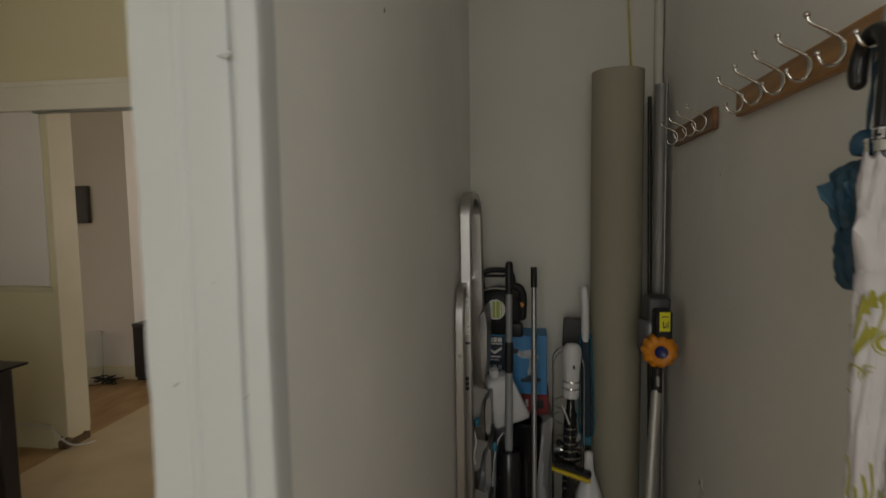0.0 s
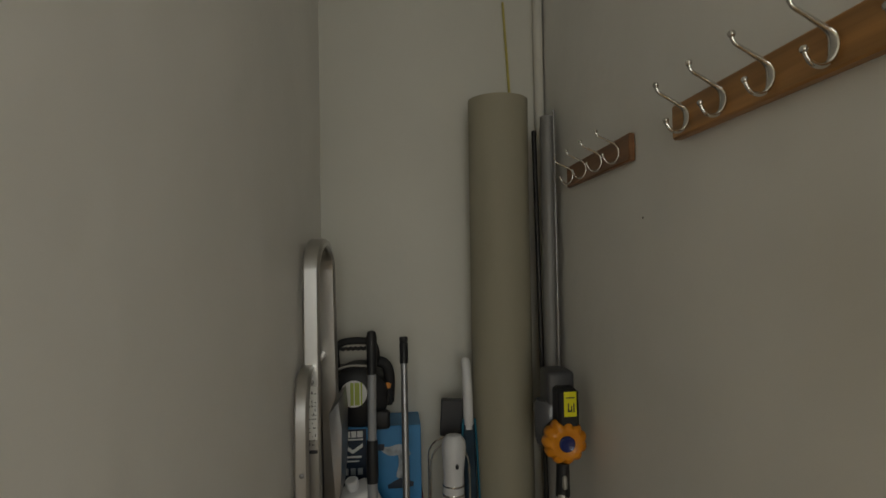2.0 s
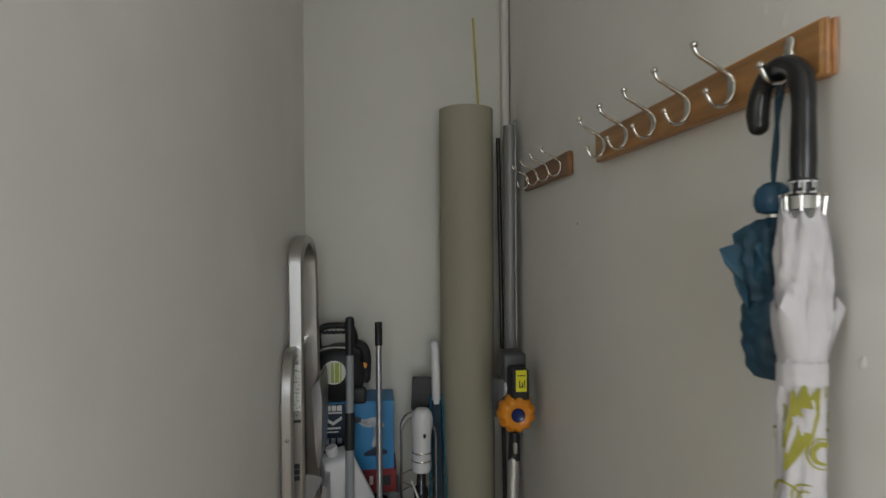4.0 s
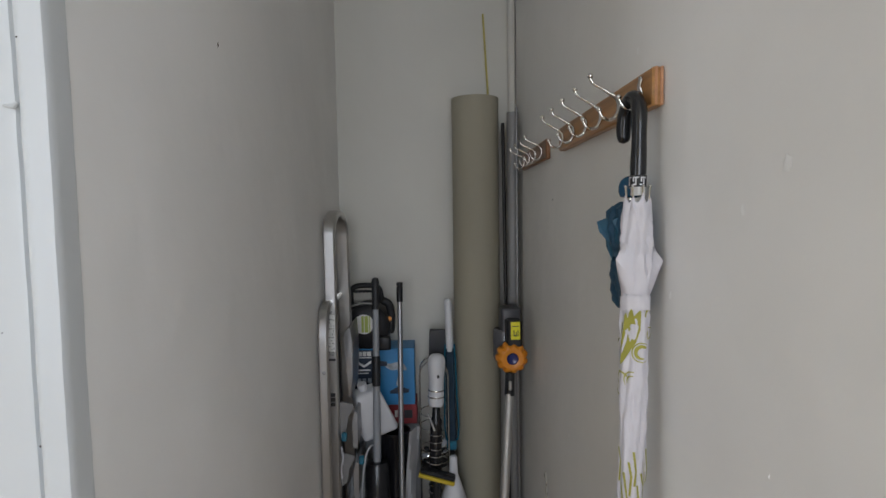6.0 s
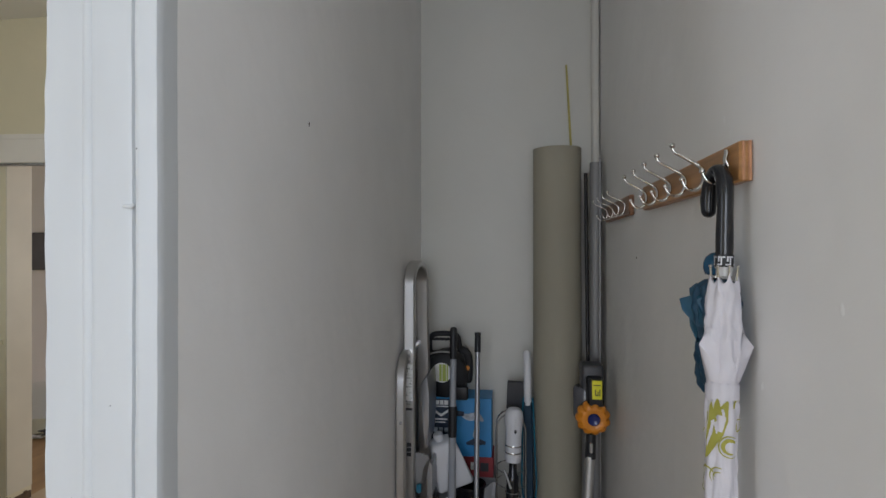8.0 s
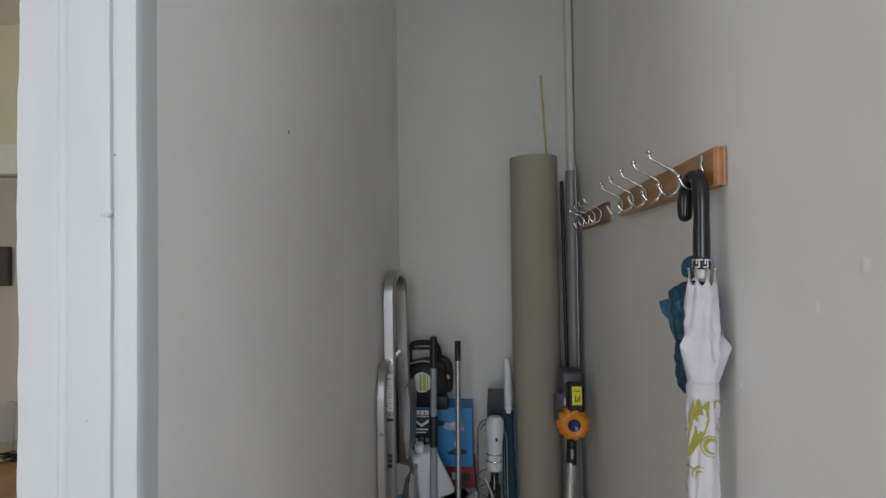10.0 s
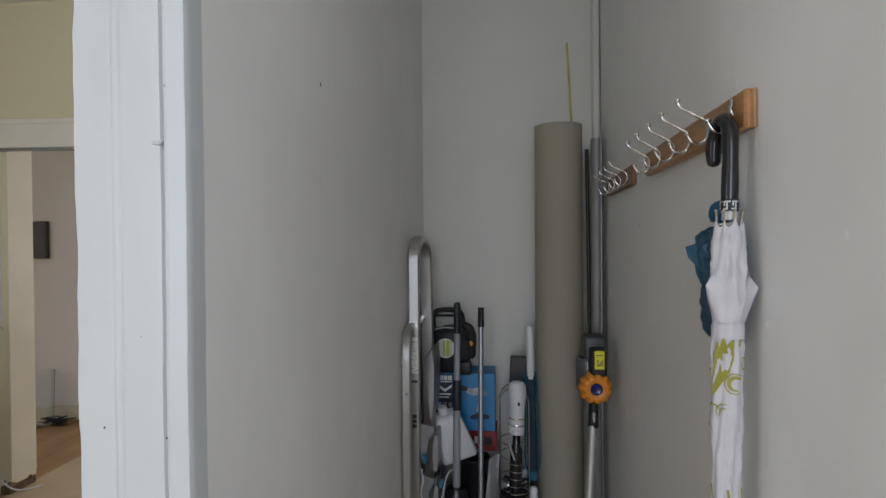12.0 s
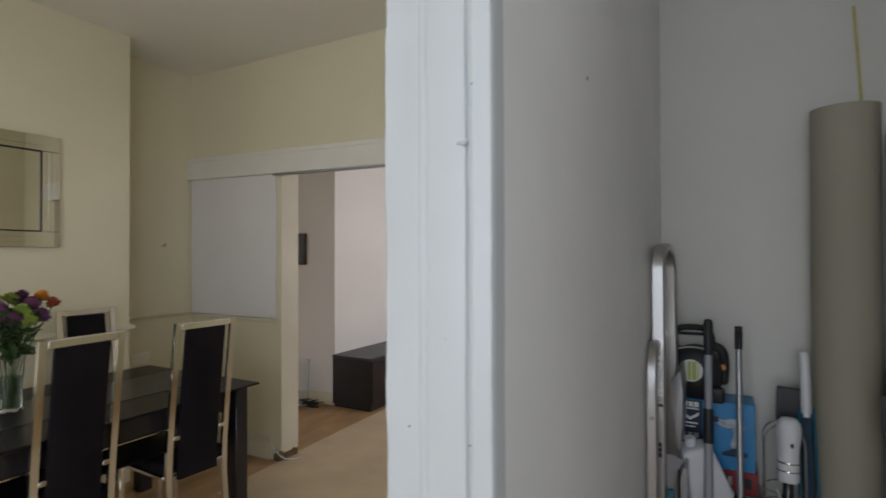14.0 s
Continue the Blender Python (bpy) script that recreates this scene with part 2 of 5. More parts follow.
def tube(pts, r, seg=10, bm=None, flat=1.0, up=(0, 0, 1), closed=False):
    """A tube along pts; r may be one radius or one a point; flat scales the second axis."""
    bm = bm or bmesh.new()
    pts = [Vector(p) for p in pts]
    rs = r if isinstance(r, (list, tuple)) else [r] * len(pts)
    rings, side = [], None
    for i, p in enumerate(pts):
        a = pts[i - 1] if i else (pts[-1] if closed else p)
        b = pts[i + 1] if i < len(pts) - 1 else (pts[0] if closed else p)
        d = (b - a).normalized()
        if side is None:
            u = Vector(up)
            if abs(d.dot(u)) > 0.95:
                u = Vector((1, 0, 0)) if abs(d.x) < 0.9 else Vector((0, 1, 0))
            side = d.cross(u).normalized()
        side = (side - d * side.dot(d)).normalized()
        top = side.cross(d)
        rings.append([bm.verts.new(p + rs[i] * (side * math.cos(2 * math.pi * k / seg) + top * flat * math.sin(2 * math.pi * k / seg))) for k in range(seg)])
    pairs = list(zip(rings, rings[1:])) + ([(rings[-1], rings[0])] if closed else [])
    for a, b in pairs:
        for i in range(seg):
            j = (i + 1) % seg
            bm.faces.new((a[i], a[j], b[j], b[i]))
    if not closed:
        bm.faces.new(rings[0][::-1])
        bm.faces.new(rings[-1])
    return bm


def extrude_profile(prof, z0, z1, bm=None, steps=1, worn=None):
    """A closed profile in x and y drawn up from z0 to z1; worn moves a point of the outline at a height."""
    bm = bm or bmesh.new()
    n = len(prof)
    rings = []
    for k in range(steps + 1):
        z = z0 + (z1 - z0) * k / steps
        rings.append([bm.verts.new((*(worn(x, y, z) if worn else (x, y)), z)) for x, y in prof])
    for a, b in zip(rings, rings[1:]):
        for i in range(n):
            j = (i + 1) % n
            bm.faces.new((a[i], a[j], b[j], b[i]))
    bm.faces.new(rings[0][::-1])
    bm.faces.new(rings[-1])
    return bm


# ---- the structure ----
H = 3.0
setting("floor", box(-4.8, 0.68, -2.85, 6.8, -0.12, 0.0), FLOORWOOD, "worn light brown board floor", "floor")
setting("ceiling", box(-4.8, 0.68, -2.85, 6.8, H, H + 0.12), CEILING, "plain off-white plaster ceiling", "ceiling")
# unseen south end of the east wall, opened for the added fill lamp
wee = extrude_profile([(0.494, -2.85), (0.494, -1.95), (0.68, -1.95), (0.68, -2.85)], 0, H)
bm_box(wee, 0.494, 0.68, -1.949, -0.751, 0, 0.7)
bm_box(wee, 0.494, 0.68, -1.949, -0.751, 2.5, H)
setting("wall_east", extrude_profile([(0.494, -0.75), (0.494, 0.8), (0.501, 1.52), (0.508, 1.96), (0.530, 2.34), (0.530, 6.8), (0.68, 6.8), (0.68, -0.75)], 0, H, wee), PAINT_GREY, "pale grey painted plaster wall with small scuffs", "wall")
setting("wall_closet_back", box(-0.27, 0.535, 2.28, 2.40, 0, H), PAINT_GREY_SHADED, "pale grey painted back wall of the closet, with shade in its colour", "wall")
setting("wall_partition", extrude_profile([(-0.38, 0.512), (-0.2478, 0.512), (-0.2585, 2.28), (-0.2700, 2.28), (-0.2700, 2.78), (-0.38, 2.78)], 0, H), PAINT_GREY, "pale grey painted closet partition wall", "wall")
setting("wall_partition_dining", box(-0.3925, -0.3805, 0.513, 2.779, 0, H), PAINT_CREAM, "cream painted dining side of the partition", "wall")

wl = bmesh.new()
bm_box(wl, -4.1, -2.92, 2.78, 2.955, 0, H)
bm_box(wl, -2.92, -1.0, 2.78, 2.955, 2.19, H)
bm_box(wl, -1.0, 0.529, 2.78, 2.955, 0, H)
setting("wall_north", wl, PAINT_CREAM, "cream painted wall with a wide opening", "wall")
ww = bmesh.new()
bm_box(ww, -4.1, -3.93, -0.5, 2.78, 0, H)
bm_box(ww, -4.1, -3.93, -2.7, -2.3, 0, H)
bm_box(ww, -4.1, -3.93, -2.3, -0.5, 0, 0.8)
bm_box(ww, -4.1, -3.93, -2.3, -0.5, 2.5, H)
setting("wall_west", ww, PAINT_CREAM, "cream painted plaster wall", "wall")
setting("wall_chimney_breast", box(-3.93, -3.58, 0.2, 2.057, 0, H), PAINT_CREAM, "cream painted chimney breast", "wall")
ws = bmesh.new()
bm_box(ws, -4.1, -0.85, -2.85, -2.7, 0, H)
bm_box(ws, 0.45, 0.494, -2.85, -2.7, 0, H)
bm_box(ws, -0.85, 0.45, -2.85, -2.7, 0, 0.7)
bm_box(ws, -0.85, 0.45, -2.85, -2.7, 2.5, H)
setting("wall_south", ws, PAINT_CREAM, "cream painted wall with a window", "wall")


def window(name, x0, x1, y0, y1, z0, z1):
    """A painted frame with one mullion, in a wall that runs along x or y."""
    w = thing(name, "unseen white painted timber window", "window", ((x0 + x1) / 2, (y0 + y1) / 2, 0), kind="structure")
    f = bmesh.new()
    along_x = (x1 - x0) > (y1 - y0)
    a0, a1 = (x0, x1) if along_x else (y0, y1)
    c = (y0 + y1) / 2 if along_x else (x0 + x1) / 2
    ox, oy = (x0 + x1) / 2, (y0 + y1) / 2

    def bar(p, q, u, v):
        if along_x:
            bm_box(f, p - ox, q - ox, c - 0.03 - oy, c + 0.03 - oy, u, v)
        else:
            bm_box(f, c - 0.03 - ox, c + 0.03 - ox, p - oy, q - oy, u, v)
    for p in (a0, (a0 + a1) / 2 - 0.03, a1 - 0.06):
        bar(p, p + 0.06, z0, z1)
    for p, q in ((a0 + 0.06, (a0 + a1) / 2 - 0.03), ((a0 + a1) / 2 + 0.03, a1 - 0.06)):
        bar(p, q, z0, z0 + 0.06)
        bar(p, q, z1 - 0.06, z1)
    part("window_frame", f, GLOSS_WHITE, w)
    return w


# unseen windows round the daylight lamps; the east one only frames the added fill
window("window_1", -0.85, 0.45, -2.85, -2.75, 0.7, 2.5)
window("fill_window_east", 0.60, 0.68, -1.95, -0.75, 0.7, 2.5)
window("window_2", -4.1, -4.0, -2.3, -0.5, 0.8, 2.5)

# next room
setting("wall_far_north", box(-3.52, 0.529, 6.5, 6.8, 0, H), PAINT_WHITE, "white painted end wall of the next room", "wall")
setting("wall_far_side", box(-4.6, -3.52, 4.1, 6.8, 0, H), PAINT_WHITE, "white painted side wall of the next room", "wall")
setting("wall_far_west", box(-4.8, -4.6, 2.955, 6.8, 0, H), PAINT_WHITE, "white painted wall of the next room", "wall")
we = bmesh.new()
bm_box(we, -0.6, -0.45, 2.955, 4.2, 0, H)
bm_box(we, -0.6, -0.45, 5.8, 6.5, 0, H)
bm_box(we, -0.6, -0.45, 4.2, 5.8, 0, 0.9)
bm_box(we, -0.6, -0.45, 4.2, 5.8, 2.5, H)
setting("wall_far_east", we, PAINT_WHITE, "white painted wall with a window", "wall")
window("window_3", -0.55, -0.47, 4.2, 5.8, 0.9, 2.5)

# door post: moulded woodwork that caps the partition
prof = [(-0.397, 0.512), (-0.397, 0.489), (-0.393, 0.484), (-0.3465, 0.4848), (-0.344, 0.4822), (-0.340, 0.4800), (-0.3355, 0.4806), (-0.333, 0.4830), (-0.289, 0.4822), (-0.284, 0.484), (-0.2825, 0.4888), (-0.2785, 0.4888), (-0.2765, 0.4800),
        (-0.2745, 0.4772), (-0.2715, 0.4756), (-0.268, 0.4752), (-0.2660, 0.4764), (-0.2535, 0.4774), (-0.2495, 0.4790), (-0.2480, 0.4825), (-0.2474, 0.490), (-0.2470, 0.512)]


def worn_edge(x, y, z):
    """Knocks and thick old paint on the post's outer corner and beads."""
    k = 0.0016 * noise.noise((z * 7, x * 9, 1.0)) + 0.0012 * noise.noise((z * 31, x * 9, 5.0))
    hit = max(0.0, noise.noise((z * 5.5, 3.1, 0.0)) - 0.28) * 0.012
    if x < -0.39:
        return x + k + hit, y + 0.4 * k
    return x + 0.25 * k, y + 0.35 * k


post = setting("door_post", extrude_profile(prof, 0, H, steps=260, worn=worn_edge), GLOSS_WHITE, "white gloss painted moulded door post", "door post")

# dado rail, skirting, white panel, pelmet
DADO = 1.047
dr = bmesh.new()


def moulding(bm, p, q, out, z0, z1, steps):
    """A moulding along p to q (x, y); out is its way into the room; steps are (share of height, depth)."""
    p, q, o = Vector((*p, 0)), Vector((*q, 0)), Vector((*out, 0))
    pts = [(0.0, z0)] + [(d, z0 + h * (z1 - z0)) for h, d in steps] + [(0.0, z1)]
    a = [bm.verts.new(p + o * d + Vector((0, 0, z))) for d, z in pts]
    b = [bm.verts.new(q + o * d + Vector((0, 0, z))) for d, z in pts]
    for i in range(len(pts)):
        j = (i + 1) % len(pts)
        bm.faces.new((a[i], a[j], b[j], b[i]))
    bm.faces.new(a[::-1])
    bm.faces.new(b)


DS = ((0.0, 0.008), (0.25, 0.012), (0.45, 0.028), (0.7, 0.030), (0.85, 0.018), (1.0, 0.014))
moulding(dr, (-3.58, 0.2), (-3.58, 2.087), (1, 0), DADO - 0.055, DADO, DS)
moulding(dr, (-3.58, 2.057), (-3.93, 2.057), (0, 1), DADO - 0.055, DADO, DS)
moulding(dr, (-3.93, 2.087), (-3.93, 2.78), (1, 0), DADO - 0.027, DADO + 0.028, DS)
moulding(dr, (-3.93, 2.78), (-2.935, 2.78), (0, -1), DADO - 0.04, DADO - 0.004, ((0.0, 0.004), (0.5, 0.014), (0.9, 0.014), (1.0, 0.006)))
setting("trim_dado_rail", dr, CREAM_GLOSS, "cream painted dado rail", "dado rail")
sk = bmesh.new()
SS = ((0.0, 0.018), (0.7, 0.018), (0.82, 0.012), (0.9, 0.014), (1.0, 0.004))
moulding(sk, (-3.93, 2.78), (-3.02, 2.78), (0, -1), 0, 0.15, SS)
moulding(sk, (-3.93, 2.057), (-3.93, 2.78), (1, 0), 0, 0.15, SS)
moulding(sk, (-3.58, 0.2), (-3.58, 2.057), (1, 0), 0, 0.15, SS)
moulding(sk, (-4.6, 4.1), (-3.50, 4.1), (0, -1), 0, 0.12, SS)
setting("baseboard", sk, CREAM_GLOSS, "cream painted skirting board", "skirting board")
setting("trim_wall_panel", box(-3.92, -2.955, 2.768, 2.7795, DADO, 2.15, 0.003), PANEL_WHITE, "white lining panel above the dado rail", "wall panel")
pl = bmesh.new()
bm_box(pl, 0, 3.05, 2.725, 2.7675, -0.172, 0, 0.004)
bm_box(pl, 0, 3.05, 2.720, 2.7245, -0.03, 0, 0.002)
pelmet = setting("trim_pelmet", pl, GLOSS_CREAMWHITE, "long white painted pelmet board over the opening", "pelmet")
pelmet.matrix_world = pose(-3.95, 0.01, 2.304, 0, 0.95, 0)
track = setting("trim_door_track", box(0, 1.9, 2.735, 2.775, -0.012, 0, 0.002), STEEL_GREY, "grey metal sliding door track", "door track")
track.matrix_world = pose(-2.96, 0, 2.1135, 0, 0.95, 0)

setting("trim_opening_lining", box(-2.9195, -2.913, 2.782, 2.953, 0.085, 2.19), LINING_CREAM, "dull cream lining of the opening", "lining")
setting("floor_sheet", extrude_profile([(-2.885, 2.2), (-2.94, 2.95), (-3.0, 4.3), (-1.1, 4.3), (-1.1, -1.2), (-2.2, -1.2), (-2.2, 2.2)], 0.0005, 0.0035), PALE_SHEET, "pale beige floor sheet laid through both rooms", "floor sheet")

# broken foot of the opening's edge
br = bmesh.new()
rng = random.Random(4)
bm_box(br, -2.975, -2.912, 2.760, 2.952, 0.0, 0.052, 0.006)
for i in range(7):
    x, y, r = -2.97 + rng.random() * 0.055, 2.765 + rng.random() * 0.18, 0.005 + rng.random() * 0.009
    bm_box(br, x - r, x + r, y - r, y + r, 0.03, 0.056 + rng.random() * 0.028, 0.003)
setting("trim_broken_edge", br, TORN_BROWN, "broken brown board at the foot of the opening", "broken plaster")

# small chips and filler spots on the closet walls
chips = bmesh.new()


def chip(x, y, z, nx, s):
    n = 9
    vs, c = [], chips.verts.new((x + nx * 0.0024, y, z))
    for i in range(n):
        a = 2 * math.pi * i / n
        r = s * (0.6 + 0.7 * rng.random())
        vs.append(chips.verts.new((x + nx * 0.0008, y + 0.7 * r * math.cos(a), z + 1.3 * r * math.sin(a))))
    for i in range(n):
        chips.faces.new((c, vs[i], vs[(i + 1) % n]))


for y, z, s in ((0.474, 1.571, 0.009), (0.548, 1.521, 0.006), (0.728, 1.395, 0.006), (0.49, 1.23, 0.003), (0.83, 1.775, 0.009), (0.86, 1.80, 0.006), (0.30, 1.42, 0.006), (1.3, 0.93, 0.003)):
    chip(0.494, y, z, -1, s)
setting("trim_filler_spots", chips, FILLER, "small white filler spots on the wall", "filler spots")
chips = bmesh.new()
for x, y, z, nx, s in ((0.501, 1.50, 1.563, -1, 0.0025), (0.5015, 1.625, 0.655, -1, 0.006), (0.5012, 1.59, 0.640, -1, 0.005), (0.501, 1.583, 0.612, -1, 0.005), (-0.2421, 0.906, 1.829, 1, 0.0035)):
    chip(x, y, z, nx, s)
torn = bmesh.new()
for y, z in ((1.607, 0.662), (1.602, 0.640), (1.598, 0.616), (1.593, 0.592)):
    bm_box(torn, 0.4985, 0.5035, y - 0.008, y + 0.007, z - 0.014, z + 0.013, 0.002)
setting("trim_torn_plaster", torn, PIPE_PAINT, "torn patch of plaster low on the wall", "torn plaster")
setting("trim_nail_holes", chips, DARK_DEBRIS, "tiny dark nail holes in the wall", "nail holes")
nicks = bmesh.new()
for x, y, z, s in ((-0.3605, 0.4842, 1.30, 0.0028), (-0.276, 0.4775, 1.293, 0.0022), (-0.334, 0.4833, 1.47, 0.0014), (-0.31, 0.4826, 1.41, 0.0012), (-0.27, 0.4732, 1.70, 0.0018), (-0.262, 0.472, 1.18, 0.002)):
    lathe([(s * 0.55, 0), (s * 0.4, 0.0006)], 8, nicks, pose(x, y, z, 90, 0, 0))
setting("trim_post_nicks", nicks, DARK_DEBRIS, "small dark nicks in the post's paint", "nicks")
lip = tube([(-0.2925, 0.4815, 1.637), (-0.282, 0.480, 1.636), (-0.2765, 0.4785, 1.639)], [0.0015, 0.003, 0.0015], 8)
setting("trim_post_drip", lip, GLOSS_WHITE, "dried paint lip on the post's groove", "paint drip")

# ---- closet: hook rails ----


def hook_mesh(r, reach, tip, plate, upper=True):
    """A double coat hook of one strap, out along -x from the board at x 0: round prongs, flattened wide on the board."""
    bm = bmesh.new()
    wide = 0.0076 if plate else r * 1.25
    rise = tip - 0.016
    prong = [(-reach, r, tip), (-reach * 0.92, r * 0.9, 0.016 + rise * 0.72), (-reach * 0.60, r * 0.95, 0.016 + rise * 0.42), (-0.014, r * 1.35, 0.019)]
    keys = (prong if upper else [(-0.004, 0.0035, 0.026), (-0.0035, 0.0062, 0.020)]) + [(-0.0055, wide * 0.8, 0.011), (-0.0032, wide, 0.000), (-0.0048, wide * 0.85, -0.011), (-0.011, max(r, wide * 0.5), -0.021), (-0.021, r * 1.05, -0.0245), (-0.032, r * 0.95, -0.020), (-0.039, r * 0.9, -0.008)]
    pts = smooth_path(keys, 5)
    rings = []
    for i, p in enumerate(pts):
        a, b = pts[max(i - 1, 0)], pts[min(i + 1, len(pts) - 1)]
        d = Vector((b.x - a.x, 0, b.z - a.z)).normalized()
        n = Vector((d.z, 0, -d.x))
        w, th = p.y, min(p.y, r * 1.05)
        rings.append([bm.verts.new((p.x + n.x * th * math.sin(q), w * math.cos(q), p.z + n.z * th * math.sin(q))) for q in [2 * math.pi * k / 12 for k in range(12)]])
    for a, b in zip(rings, rings[1:]):
        for i in range(12):
            bm.faces.new((a[i], a[(i + 1) % 12], b[(i + 1) % 12], b[i]))
    bm.faces.new(rings[0][::-1])
    bm.faces.new(rings[-1])
    if upper:
        bmesh.ops.create_icosphere(bm, subdivisions=2, radius=r * 1.75, matrix=Matrix.Translation((-reach, 0, tip + 0.002)))
    bmesh.ops.create_icosphere(bm, subdivisions=2, radius=r * 1.6, matrix=Matrix.Translation((-0.039, 0, -0.006)))
    return bm


def hook_rail(y0, y1, x, hooks, r, reach, tip, plate, wood, metal, label, slope, deep):
    t = thing("hook_rail", label, "coat hooks", m=Matrix.Translation((x, (y0 + y1) / 2, 1.714)) @ pose(0, 0, 0, 0, 0, slope), group="coat hook rails")
    h = (y1 - y0) / 2
    b = bmesh.new()
    bm_box(b, 0.0, deep, -h, h, -0.027, 0.033, 0.003)
    part("board", b, wood, t)
    me = finish("hook", hook_mesh(r, reach, tip, plate), metal)
    single = finish("hook", hook_mesh(r, reach, tip, plate, False), metal)
    for i, y in enumerate(hooks):
        o = new("hook", single if plate and i == len(hooks) - 1 else me)
        o.parent = t
        o.location = (0, y - (y0 + y1) / 2, 0)
    return t


rail_a = hook_rail(0.757, 1.340, 0.4765, [1.287, 1.189, 1.090, 0.992, 0.893, 0.795], 0.0030, 0.055, 0.051, True, OAK, CHROME, "varnished oak rail with six chrome double coat hooks", -0.25, 0.0185)
gro = bmesh.new()
bm_box(gro, 0.003, 0.007, -0.2945, -0.2916, -0.0265, 0.0325, 0.001)
bm_box(gro, 0.0115, 0.0165, -0.2945, -0.2916, -0.0265, 0.0325, 0.001)
part("end_bead", gro, OAK_LIGHT, rail_a, "reddish moulded end")
rail_b = hook_rail(1.525, 1.945, 0.4885, [1.88, 1.775, 1.67, 1.57], 0.0024, 0.054, 0.044, False, OAK_DARK, CHROME, "dark oak rail with four slim wire coat hooks", -0.8, 0.0145)

# ---- closet: umbrellas ----


def umbrella_surface(z, a):
    """Radius of the rolled white canopy at height z (0 at its top, downwards) and angle a."""
    keys = ((0.0, 0.0185), (0.02, 0.0215), (0.06, 0.0232), (0.095, 0.0228), (0.14, 0.0222), (0.172, 0.0205), (0.19, 0.0210), (0.30, 0.0203), (0.42, 0.0196), (0.60, 0.017), (0.74, 0.008))
    r = keys[-1][1]
    for (z0, r0), (z1, r1) in zip(keys, keys[1:]):
        if z0 <= z <= z1:
            r = r0 + (r1 - r0) * (z - z0) / (z1 - z0)
            break
    amp = 0.14 if z < 0.15 else (0.03 if z < 0.19 else 0.10)
    fold = noise.noise((2.2 * math.cos(a + 5 * z), 2.2 * math.sin(a + 5 * z), z * 26)) + 0.5 * noise.noise((5 * math.cos(a - 9 * z), 5 * math.sin(a - 9 * z), z * 50))
    twist = 0.045 * math.sin(2 * a + 190 * z) * max(0.0, 1 - abs(z - 0.07) / 0.035)
    return r * (1 + twist + 0.6 * amp * math.sin(8 * a + 22 * z) + 0.5 * amp * math.sin(3 * a - 26 * z) + 0.13 * fold)


def wrap(points, z_top, width, bm, lift=0.0022):
    """A flat stroke laid on the canopy; points are (angle, depth)."""
    prev = None
    n = len(points)
    for i, (a, z) in enumerate(points):
        a0, z0 = points[max(i - 1, 0)]
        a1, z1 = points[min(i + 1, n - 1)]
        d = Vector(((a1 - a0) * 0.024, z1 - z0))
        d = d.normalized() if d.length else Vector((1, 0))
        w = width[i] if isinstance(width, list) else width
        row = []
        for s in (-0.5, 0.5):
            aa, zz = a - d.y * w * s / 0.024, z + d.x * w * s
            r = umbrella_surface(zz, aa) + lift
            row.append(bm.verts.new((r * math.cos(aa), r * math.sin(aa), -zz)))
        if prev:
            bm.faces.new((prev[0], prev[1], row[1], row[0]))
        prev = row


